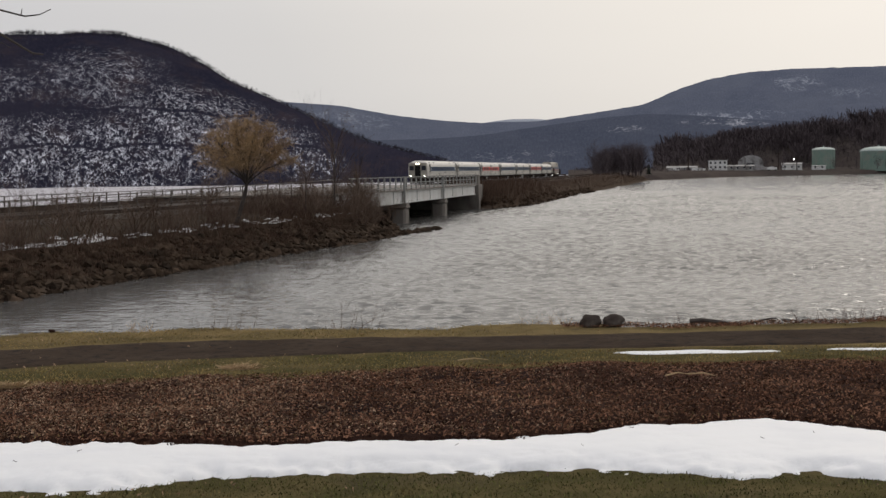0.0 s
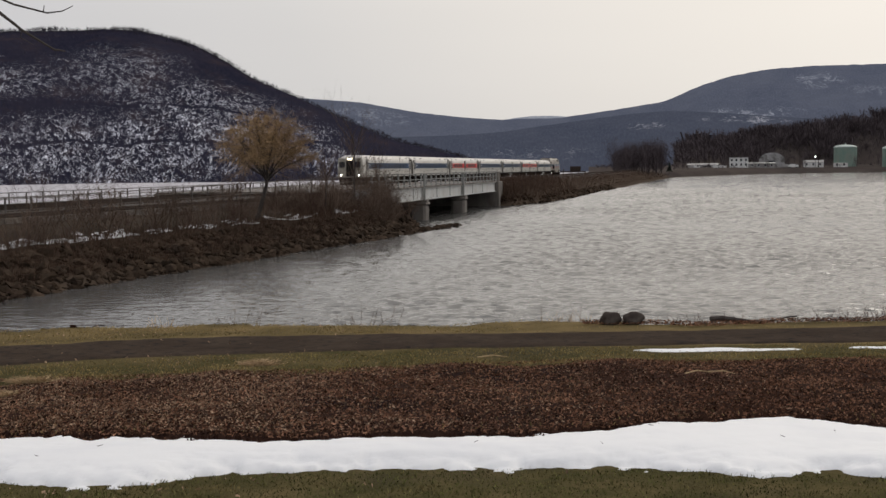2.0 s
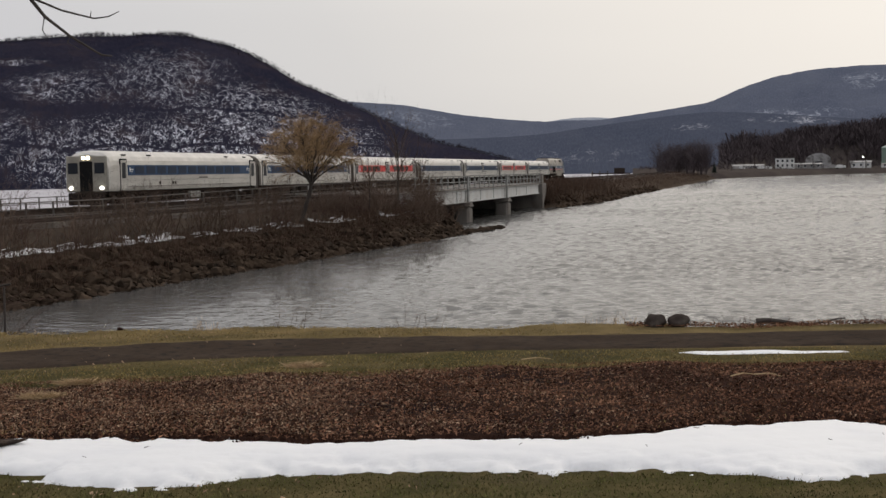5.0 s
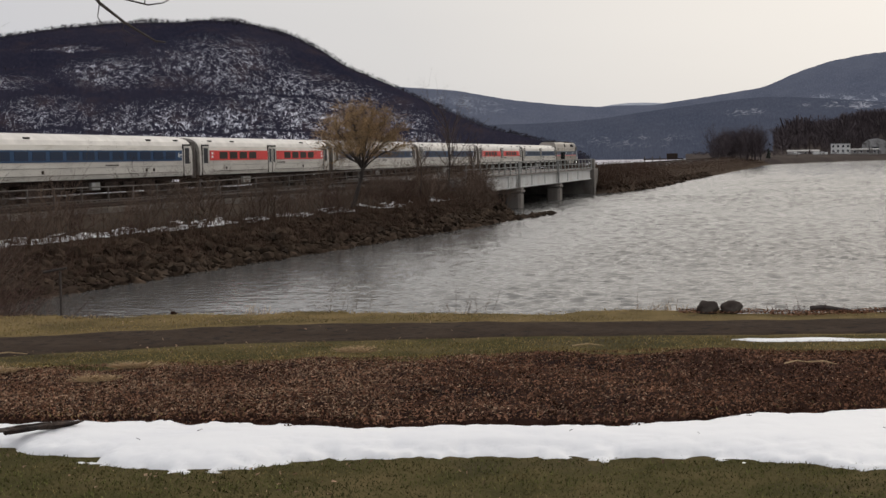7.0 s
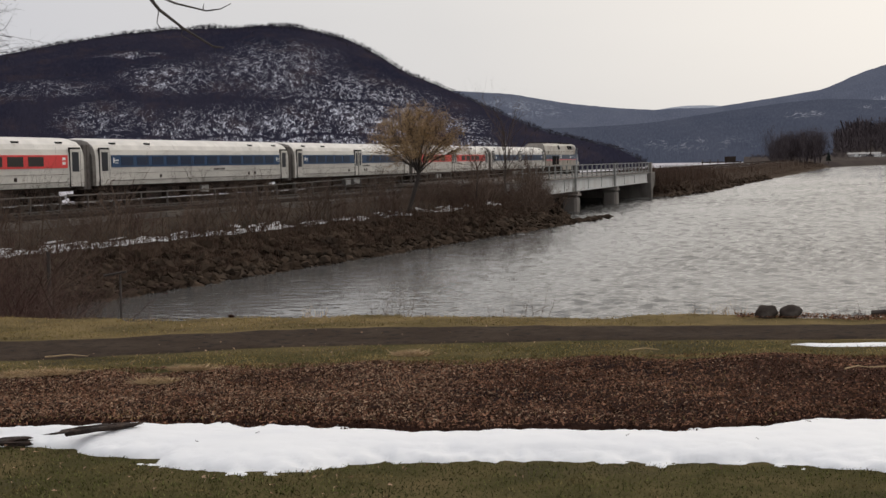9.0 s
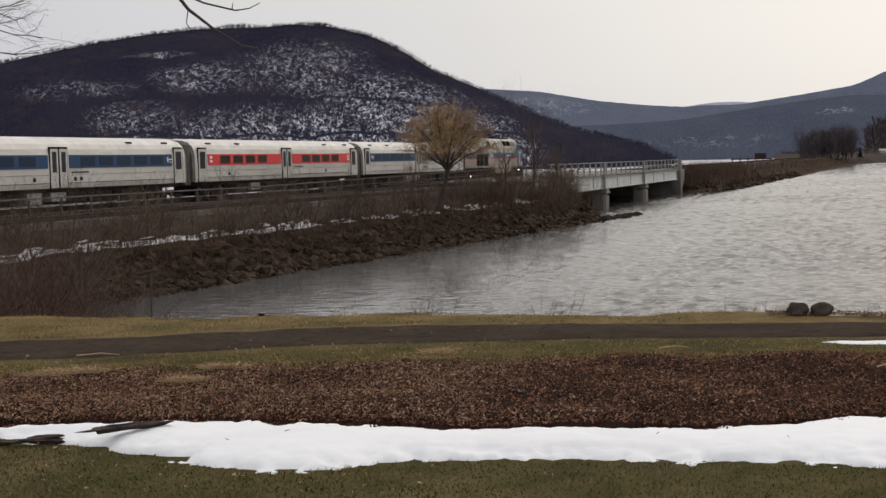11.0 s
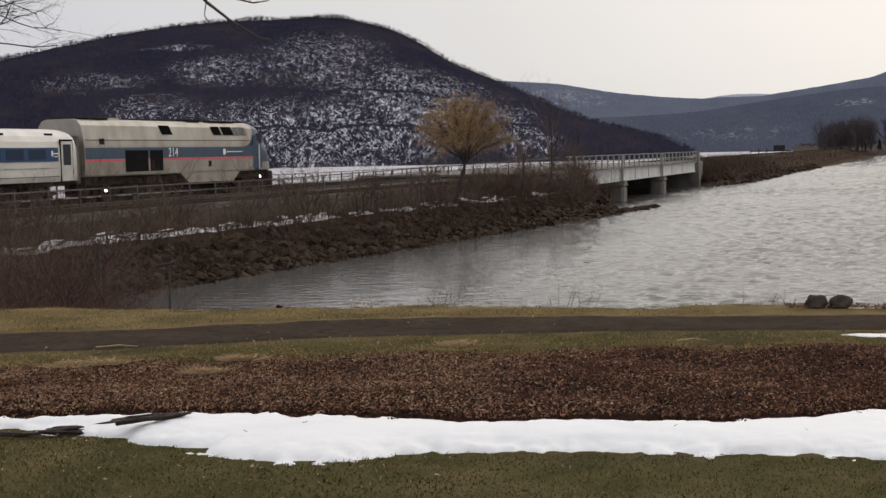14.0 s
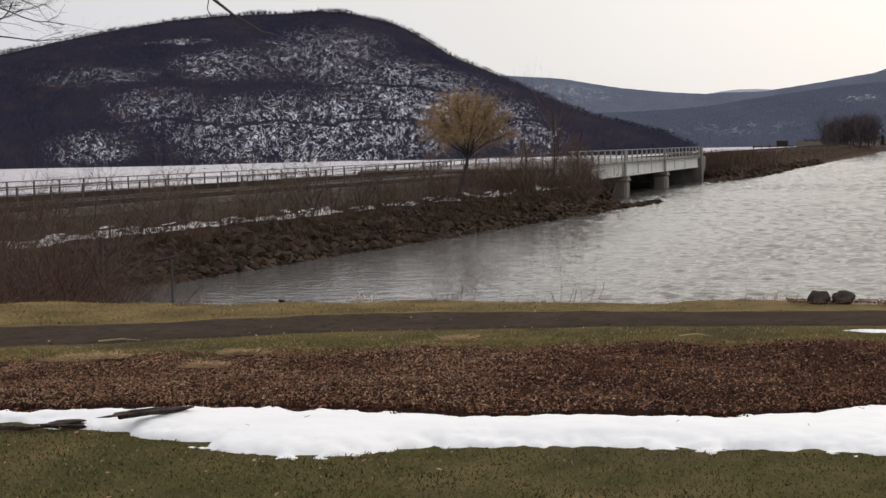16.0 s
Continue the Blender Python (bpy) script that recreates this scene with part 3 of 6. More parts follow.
# blue haze put into the wood colours of this nearer ridge too
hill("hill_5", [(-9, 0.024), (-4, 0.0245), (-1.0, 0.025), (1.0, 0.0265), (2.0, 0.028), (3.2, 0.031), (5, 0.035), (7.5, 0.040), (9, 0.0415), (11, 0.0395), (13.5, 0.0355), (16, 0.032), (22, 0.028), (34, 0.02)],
     1500, 2300, hill_material("middle_ridge_haze_tint", (0.052, 0.061, 0.087), (0.066, 0.074, 0.1), (0.30, 0.31, 0.35), [(12.2 * 32.1, 74, 2.2 * 32.1, 9, 1.0), (8 * 32.1, 60, 0.9 * 32.1, 9, 0.9), (3 * 32.1, 20, 4 * 32.1, 12, 0.45)], grain=(0.05, 0.1), thread=0.09, edge=0.08), "wooded middle ridge in dark haze-tinted blue-grey with pale clearings", back=1.2, seed=14)
hill("hill_3", [(-6, 0.03), (1.5, 0.036), (3.0, 0.0395), (4.4, 0.039), (6, 0.034), (9, 0.02)], 3900, 4300, M_FARTHEST, "distant ridge in a pale haze colour", back=1.1, seed=5, steps=60)

hill("far_shore", [(5.5, 0.0), (8.2, 0.0), (8.6, 0.0005), (45, 0.0005)], [(5.5, 700), (8.5, 640), (9.1, 605), (13.8, 815), (18.8, 945), (30, 980), (45, 700)], 1250, M_FARGROUND,
     "low brown far shore of the bay", back=1.1, bulge=0.22, seed=2, steps=80, rows=40, rough=0.01, trees=2600, tree_h=2.6, spread=1)
hill("hill_4", [(9.15, 0.0), (9.3, 0.012), (9.5, 0.0145), (11, 0.0175), (13.3, 0.023), (15, 0.0245), (16.6, 0.0295), (18.8, 0.035), (24, 0.041), (34, 0.04), (45, 0.02)],
     1010, 1190, M_FARGROUND, "wooded rise behind the far shore", back=1.2, foot=0.0, seed=6, steps=120, rows=40, trees=9000, tree_h=11, spread=2, deep=9)


# ------------------------------------------------ foreground
def wavy(x, pts, amp=0.05, seed=0.0, f=3.0):
    return ease(x, pts) + amp * noise.noise((x * f, seed, 0)) + amp * 0.6 * noise.noise((x * f * 3.1, seed, 7)) + amp * 0.3 * noise.noise((x * f * 9.3, seed, 3))


PATH_FAR = [(-14, 9.2), (-9, 10.7), (-6.3, 11.45), (-4.2, 12.02), (-2.2, 12.45), (0, 12.62), (4.4, 12.8), (10, 12.9)]
PATH_NEAR = [(-14, 8.0), (-9, 9.3), (-5.6, 10.15), (-3.7, 10.75), (-2, 11.25), (0, 11.38), (3.9, 11.55), (10, 11.7)]
MULCH_FAR = [(-14, 7.4), (-9, 8.5), (-5.1, 9.3), (-3.5, 9.75), (0, 10.35), (1.9, 10.42), (3.6, 10.5), (10, 10.7)]
SNOW_FAR = [(-9, 6.9), (-5, 7.4), (-4.1, 7.48), (-3.45, 7.56), (-3.2, 7.55), (-2.9, 7.68), (-1.9, 7.58), (-1, 7.46), (0.35, 7.58), (0.75, 7.66), (1.1, 7.9), (2, 8.02), (2.7, 7.66), (4, 7.5), (9, 7.3)]
SNOW_NEAR = [(-9, 6.5), (-5, 7.0), (-4.1, 7.12), (-3.75, 7.16), (-3.5, 7.12), (-2.9, 6.85), (-2.4, 6.62), (-2, 6.42), (-1.7, 6.5), (-1.3, 6.76), (-0.4, 6.82), (0.3, 6.83), (1.8, 6.62), (2.4, 6.5), (9, 6.3)]


def sheet(name, far, near, x0, x1, nx, ny, height, mat, amp=(0.04, 0.04), f=3.0, thick=0.05):
    """A layer on the lawn between two lines, with its rim turned down into the ground."""
    v, fc = [], []
    for i in range(nx + 1):
        x = x0 + (x1 - x0) * i / nx
        a, b = wavy(x, near, amp[0], 1.3, f), wavy(x, far, amp[1], 5.1, f)
        if b < a + 0.02:
            b = a + 0.02
        for j in range(ny + 1):
            t = j / ny
            y = a + (b - a) * t
            z = ground_height(x, y)
            z = z - thick if j in (0, ny) else z + height(x, y, max(min(y - ease(x, near) + amp[0] * 0.3, ease(x, far) - y + amp[1] * 0.3, y - a + 0.05, b - y + 0.05), 0.01))
            v.append((x, y, z))
    w = ny + 1
    for i in range(nx):
        for j in range(ny):
            fc.append((i * w + j, (i + 1) * w + j, (i + 1) * w + j + 1, i * w + j + 1))
    return new(name, raw(name, v, fc, mat, True))


def snow_field(name, far, near, x0, x1, y0, y1, step, thick, rag):
    """Snow lying between two lines, with ragged rims and dimples; it dips under the lawn where it has melted."""
    nx, ny = int((x1 - x0) / step), int((y1 - y0) / step)
    v, f, keep = [], [], []
    for i in range(nx + 1):
        x = x0 + i * step
        a, b = ease(x, near), ease(x, far)
        for j in range(ny + 1):
            y = y0 + j * step
            e = min(y - a, b - y) + rag * (0.9 * noise.noise((x * 2.4, y * 2.4, 1)) + 0.6 * noise.noise((x * 7, y * 9, 4)) + 0.35 * noise.noise((x * 19, y * 24, 8)))
            z = ground_height(x, y)
            if e > 0:
                z += thick * (1 - math.exp(-e * 7)) + 0.012 * noise.noise((x * 1.5, y * 2.2, 6)) * min(e * 4, 1) + 0.004 * noise.noise((x * 6, y * 8, 2)) * min(e * 5, 1) + 0.002
            else:
                z += max(e * 0.8, -0.06)
            v.append((x, y, z))
            keep.append(e > -0.06)
    w = ny + 1
    for i in range(nx):
        for j in range(ny):
            q = (i * w + j, (i + 1) * w + j, (i + 1) * w + j + 1, i * w + j + 1)
            if any(keep[k] for k in q):
                f.append(q)
    used = sorted({k for q in f for k in q})
    at_new = {k: n for n, k in enumerate(used)}
    return new(name, raw(name, [v[k] for k in used], [tuple(at_new[k] for k in q) for q in f], M_SNOW, True))


def make_foreground():
    tagged(sheet("path", PATH_FAR, PATH_NEAR, -14, 10, 240, 12, lambda x, y, e: 0.012, M_ASPHALT, (0.025, 0.025), 4.0), "worn dark asphalt footpath", "path", kind="structure")
    tagged(sheet("mulch_bed", MULCH_FAR, [(x, y - 0.05) for x, y in SNOW_FAR], -9, 9, 300, 40, lambda x, y, e: 0.012 + 0.05 * min(e * 2, 1) + 0.05 * noise.noise((x * 1.3, y * 1.3, 2)) + 0.022 * noise.noise((x * 11, y * 11, 4)), M_MULCH, (0.02, 0.09), 5.0),
           "planting bed of brown bark mulch", "mulch bed", kind="structure")
    tagged(snow_field("snow_bank", SNOW_FAR, SNOW_NEAR, -6.5, 5.5, 6.0, 8.5, 0.024, 0.075, 0.13), "melting bank of old white snow on the lawn", "snow")
    tagged(snow_field("snow_strip", [(1.4, 11.16), (1.6, 11.25), (2.2, 11.3), (2.85, 11.24), (2.98, 11.1), (3.2, 11.1), (3.35, 11.25), (5.2, 11.32)], [(1.4, 11.16), (1.7, 11.1), (2.4, 11.12), (2.85, 11.17), (2.98, 11.22), (3.2, 11.22), (3.4, 11.17), (5.2, 11.18)], 1.3, 5.2, 10.95, 11.45, 0.02, 0.04, 0.025), "thin strip of leftover snow beside the path", "snow")
    rg = np.random.RandomState(4)
    # grass blades
    v, f = [], []

    def on_lawn(x, y):
        if y > lawn_edge(x) + 0.3 or (ease(x, PATH_NEAR) - 0.02 < y < ease(x, PATH_FAR) + 0.02):
            return False
        if y > ease(x, PATH_FAR) and x > 0.2 and rg.rand() < min(x, 1) * 0.85:
            return False
        if ease(x, SNOW_NEAR) + 0.0 < y < ease(x, MULCH_FAR) - 0.15 + 0.2 * noise.noise((x * 3, y * 3, 9)):
            return rg.rand() < 0.02 + 0.16 * min(max((-x - 1.2) / 3, 0), 1) * max(0.2 + noise.noise((x * 1.1, y * 1.6, 12)), 0) * 2
        return True

    vv, ff = [], []
    lv, lf = [], []
    for k in range(170000):
        y = rg.uniform(4.6, 14.0)
        x = rg.uniform(-0.62 * y, 0.42 * y)
        if not on_lawn(x, y):
            continue
        h = rg.uniform(0.006, 0.017) * (1 + 0.8 * max(noise.noise((x * 0.9, y * 0.9, 3)), 0))
        a, w = rg.uniform(0, 6.28), rg.uniform(0.003, 0.006)
        z = ground_height(x, y)
        lx, ly = rg.normal(0, 0.7) * h, rg.normal(0, 0.7) * h
        bed = ease(x, SNOW_FAR) < y < ease(x, MULCH_FAR)
        dry = y > ease(x, PATH_FAR) or bed or (y > ease(x, MULCH_FAR) and rg.rand() < 0.5) or (x < -2 and y > 8 and rg.rand() < 0.6)
        if bed:
            z += 0.06 + 0.05 * noise.noise((x * 1.3, y * 1.3, 2))
        tv, tf = (vv, ff) if dry else ((v, f) if y > 7.4 else (lv, lf))
        b0 = len(tv)
        tv += [(x - math.cos(a) * w, y - math.sin(a) * w, z - 0.005), (x + math.cos(a) * w, y + math.sin(a) * w, z - 0.005), (x + lx, y + ly, z + h)]
        tf.append((b0, b0 + 1, b0 + 2))
    tagged(new("dry_grass", raw("dry_grass", vv, ff, material("straw_grass", (0.32, 0.23, 0.105), 0.9, second=(0.2, 0.155, 0.06), scale=1.2, mix=(0.4, 0.65), third=(0.11, 0.09, 0.04), third_scale=1.8, third_mix=(0.48, 0.64), island=0.35, spec=0.1))), "straw-coloured dead grass along the bank", "grass", kind="stuff")
    tagged(new("grass", raw("grass", v, f, M_BLADE)), "short sparse winter grass, green mixed with straw", "grass", kind="stuff")
    tagged(new("lawn_grass", raw("lawn_grass", lv, lf, M_LAWN)), "short dark green lawn flecked with dead leaves", "grass", kind="stuff")
    # bark chips and leaves
    for name, mat, count, lo, hi, label in (("bark_chips", M_CHIP, 75000, 0.004, 0.0155, "loose brown bark chips"), ("dead_leaves", M_LEAFLIT, 42000, 0.003, 0.014, "scattered pale dead leaves and chips")):
        v, f = [], []
        for k in range(count):
            x = rg.uniform(-6.5, 4.6) if name == "bark_chips" or k % 5 < 3 else rg.uniform(-6.0, -1.0)
            lo_y, hi_y = ease(x, SNOW_FAR) - 0.06, ease(x, MULCH_FAR) + 0.12
            if name == "dead_leaves" and k % 16 == 0:
                lo_y, hi_y = 5.4, (6.9 if k % 4 else 13.2)
            y = rg.uniform(lo_y, hi_y)
            if name == "dead_leaves" and (rg.rand() < 0.35 + 0.22 * x or (ease(x, PATH_NEAR) < y < ease(x, PATH_FAR) and rg.rand() < 0.9)):
                continue
            if name == "bark_chips" and k % 16 == 0:
                x = rg.uniform(1.2, 5.0)
                y = lawn_edge(x) + rg.uniform(-0.35, 0.12)
            if name == "dead_leaves" and (ease(x, SNOW_NEAR) - 0.1 < y < ease(x, SNOW_FAR) + 0.1):
                continue
            z = ground_height(x, y) + 0.02
            if ease(x, SNOW_FAR) < y < ease(x, MULCH_FAR):
                e = min(y - ease(x, SNOW_FAR) + 0.25, ease(x, MULCH_FAR) - y)
                z += 0.045 * min(max(e, 0) * 2, 1) + 0.05 * noise.noise((x * 1.3, y * 1.3, 2))
            l, w = rg.uniform(lo, hi), rg.uniform(0.25, 0.6)
            m = Euler((rg.normal(0, 0.5), rg.normal(0, 0.5), rg.uniform(0, 6.28))).to_matrix()
            b0 = len(v)
            for c in ((-l, -l * w, 0), (l, -l * w * 0.6, 0.004), (l * 0.9, l * w, 0), (-l * 0.8, l * w * 0.7, 0.006)):
                q = m @ Vector(c)
                v.append((x + q.x, y + q.y, z + q.z))
            f.append((b0, b0 + 1, b0 + 2, b0 + 3))
        tagged(new(name, raw(name, v, f, mat)), label, "ground litter", kind="stuff")


def make_clumps():
    """Dark wet bark standing out of the thinning far rim of the snow."""
    rg = np.random.RandomState(57)
    v, f = [], []
    for k in range(900):
        x = rg.uniform(-5, 4.4)
        y = ease(x, SNOW_FAR) + rg.normal(0.02, 0.07)
        z = ground_height(x, y) + 0.035
        l = rg.uniform(0.008, 0.035)
        b0 = len(v)
        for q in range(6):
            a = 6.283 * q / 6
            v.append((x + math.cos(a) * l * rg.uniform(0.6, 1.4), y + math.sin(a) * l * 0.8 * rg.uniform(0.6, 1.3), z - 0.03))
        v.append((x + rg.normal(0, 0.3) * l, y, z + l * rg.uniform(0.4, 1.0)))
        f += [(b0 + q, b0 + (q + 1) % 6, b0 + 6) for q in range(6)]
    tagged(new("mulch_clumps", raw("mulch_clumps", v, f, M_MULCH)), "clumps of dark wet bark at the edge of the snow", "ground litter", kind="stuff")


def lump(seed, rx, ry, rz, sub=2, rough=0.25, flat=0.0):
    bm = bmesh.new()
    bmesh.ops.create_icosphere(bm, subdivisions=sub, radius=1.0)
    for v in bm.verts:
        c = v.co.copy()
        k = 1 + rough * noise.noise(c * 1.3 + Vector((seed * 7.1, seed * 3.3, 0))) + rough * 0.4 * noise.noise(c * 3.7 + Vector((seed, 0, 0)))
        c = Vector([math.copysign(abs(a) ** (0.8 if flat else 1.0), a) for a in c]) * k
        v.co = Vector((c.x * rx, c.y * ry, c.z * rz))
    return bm


def branching(rg, start, way, length, r, levels, kids, spread, segs=3, droop=0.0, up=0.2, out=None, sides=3, taper=0.62, wig=0.18):
    """Tapered limbs that fork; collects (a, b, ra, rb)."""
    out = [] if out is None else out
    p, d = Vector(start), Vector(way).normalized()
    for i in range(segs):
        d = (d + Vector((rg.normal(0, wig), rg.normal(0, wig), rg.normal(0, wig) + (up - droop) * 0.3))).normalized()
        q = p + d * length / segs
        ra, rb = r * (1 - 0.5 * i / segs), r * (1 - 0.5 * (i + 1) / segs)
        out.append((p, q, ra, rb))
        if levels > 0 and (i > 0 or segs == 1):
            for k in range(kids):
                side = Vector((rg.normal(), rg.normal(), rg.normal() * 0.6)).normalized()
                branching(rg, p.lerp(q, rg.uniform(0.2, 1)), d * (1 - spread) + side * spread, length * rg.uniform(0.45, 0.8) * taper / 0.62, rb * 0.6, levels - 1, kids, spread, segs, droop, up, out, sides, taper, wig)
        p = q
    return out


def limbs_mesh(name, limbs, mat, sides=3):
    v, f = [], []
    ang = [6.28318 * i / sides for i in range(sides)]
    for a, b, ra, rb in limbs:
        d = (b - a).normalized()
        s = d.cross(Vector((0.31, 0.2, 0.93))).normalized()
        t = d.cross(s)
        b0 = len(v)
        for c, r in ((a, ra), (b, rb)):
            for g in ang:
                v.append(c + (s * math.cos(g) + t * math.sin(g)) * r)
        for i in range(sides):
            f.append((b0 + i, b0 + (i + 1) % sides, b0 + sides + (i + 1) % sides, b0 + sides + i))
    return raw(name, v, f, mat)


def make_lawn_things():
    for i, (x, y, sx, sz) in enumerate(((1.5, 13.3, 0.105, 0.085), (1.74, 13.33, 0.115, 0.08))):
        ob = mesh_ob("boulder", lump(i + 2, sx, sx * 0.8, sz, 3, 0.3), M_BOULDER, True)
        ob.matrix_world = pose(x, y, ground_height(x, y) + sz * 0.55, 0, 0, 30 * i)
        tagged(ob, "rounded grey-brown boulder at the edge of the bank", "rock", "boulders on the bank")
    rg = np.random.RandomState(12)
    limbs = branching(rg, (-0.1, 0, 0.0), (1, 0.05, 0.06), 0.72, 0.034, 1, 1, 0.3, 6, up=0.0, wig=0.12)
    ob = new("driftwood_log", limbs_mesh("driftwood_log", limbs, M_BARK, 7))
    ob.matrix_world = pose(2.62, lawn_edge(3.0) - 0.03, 0.02, 0, 0, 0)
    tagged(ob, "grey weathered driftwood log lying on the bank", "log")
    for x, y, a, l in ((1.58, 9.3, 20, 0.2), (1.76, 9.38, -28, 0.2), (-4.6, 9.95, 8, 0.35), (0.1, 10.75, 5, 0.25)):
        bm = bmesh.new()
        rod(bm, (0, 0, 0), (l * 0.55, 0.02, 0.012), 0.006, 0.005, 5)
        rod(bm, (l * 0.55, 0.02, 0.012), (l, 0.0, 0), 0.005, 0.003, 5)
        ob = mesh_ob("fallen_stick", bm, M_STRAW)
        ob.matrix_world = pose(x, y, ground_height(x, y) + 0.075 * (y < 10) + 0.02, 0, 0, a)
        tagged(ob, "thin pale fallen stick", "stick", "sticks on the ground")
    # rotten logs showing through the snow
    rotten = material("wet_dark_wood", (0.014, 0.010, 0.008), 0.85, second=(0.05, 0.03, 0.02), scale=14, bump=0.8, bump_scale=40)
    for q, (x, y, z, a, l, w) in enumerate(((-2.95, 7.1, 0.1, 42, 0.25, 0.03), (-3.48, 7.03, 0.035, 14, 0.14, 0.028), (-3.75, 6.98, 0.025, 4, 0.16, 0.018))):
        ob = mesh_ob("half_buried_log", lump(q + 31, l, w, w * 0.7, 3, 1.0), rotten)
        ob.matrix_world = pose(x, y, ground_height(x, y) + z, 0, 0, a)
        tagged(ob, "dark wet splintered log half buried in melting snow", "log", "logs in the snow")
    # twigs on the snow
    for k in range(12):
        x = rg.uniform(-3.2, 3.2)
        y = ease(x, SNOW_NEAR) + rg.uniform(0.25, 0.8) * (ease(x, SNOW_FAR) - ease(x, SNOW_NEAR))
        bm = bmesh.new()
        rod(bm, (0, 0, 0), (0.03, 0.006, 0.004), 0.0018, 0.0014, 4)
        ob = mesh_ob("twig", bm, M_BARK)
        ob.matrix_world = pose(x, y, ground_height(x, y) + 0.085, 0, 0, rg.uniform(0, 180))
        tagged(ob, "tiny dark twig lying on the snow", "twig", "twigs on the snow")
    # dry tufts
    for x, y, w in ((-4.38, 9.02, 0.2), (-4.12, 9.08, 0.17), (-3.3, 8.95, 0.13), (-3.2, 9.42, 0.12), (-1.6, 10.1, 0.12)):
        lm = []
        for k in range(260):
            a, rr = rg.uniform(0, 6.28), w * math.sqrt(rg.rand())
            p = Vector((math.cos(a) * rr, math.sin(a) * rr * 0.4, 0))
            lm.append((p, p + Vector((rg.normal(0, 0.06), rg.normal(0, 0.05), rg.uniform(0.01, 0.045))), 0.0035, 0.0015))
        ob = new("grass_tuft", limbs_mesh("grass_tuft", lm, M_STRAW))
        ob.matrix_world = pose(x, y, ground_height(x, y) + 0.07 + 0.05 * noise.noise((x * 1.3, y * 1.3, 2)))
        tagged(ob, "flattened tuft of straw-coloured dead grass", "grass tuft", "dry tufts")
    # bank-edge stalks
    kinds = []
    for q, (n, h, mat) in enumerate(((7, 0.28, M_TWIG), (10, 0.2, M_TWIGRED), (5, 0.42, M_TWIG), (14, 0.13, M_STRAW), (9, 0.1, M_TWIGRED))):
        stems = []
        for k in range(n):
            p = (rg.normal(0, 0.1), rg.normal(0, 0.05), -0.05)
            stems.append(limbs_mesh("stem", branching(rg, p, (rg.normal(0, 0.3), rg.normal(0, 0.2), 1), h * rg.uniform(0.5, 1.1), 0.0035, 1, 1, 0.45, 3), mat))
        kinds.append(stems)
    spots = [(-2.55, 2), (-2.2, 0), (-1.55, 0), (-1.1, 2), (-0.9, 0), (-1.75, 3), (0.9, 3), (1.0, 0), (1.15, 3), (2.1, 1), (2.3, 1), (2.5, 1), (2.7, 1), (3.3, 1), (3.7, 1), (4.0, 1), (4.2, 1), (4.4, 1), (2.45, 0), (3.5, 0), (1.35, 3), (4.5, 0), (-3.2, 3), (-0.3, 3), (2.0, 3), (-5.8, 0)] + [(1.85 + 0.085 * i, 4) for i in range(36)]
    for x, q in spots:
        y = lawn_edge(x) + 0.05 + rg.uniform(-0.1, 0.1)
        ob = empty("dry_weed", pose(x, y, ground_height(x, y), 0, 0, rg.uniform(-40, 40)), ("reddish dry stems" if q in (1, 4) else "thin bare dry weed stalks") + " at the edge of the bank", "weed", "weeds along the bank")
        for me in kinds[q]:
            share("stem", me, ob, Matrix())


make_foreground()
make_clumps()
make_lawn_things()


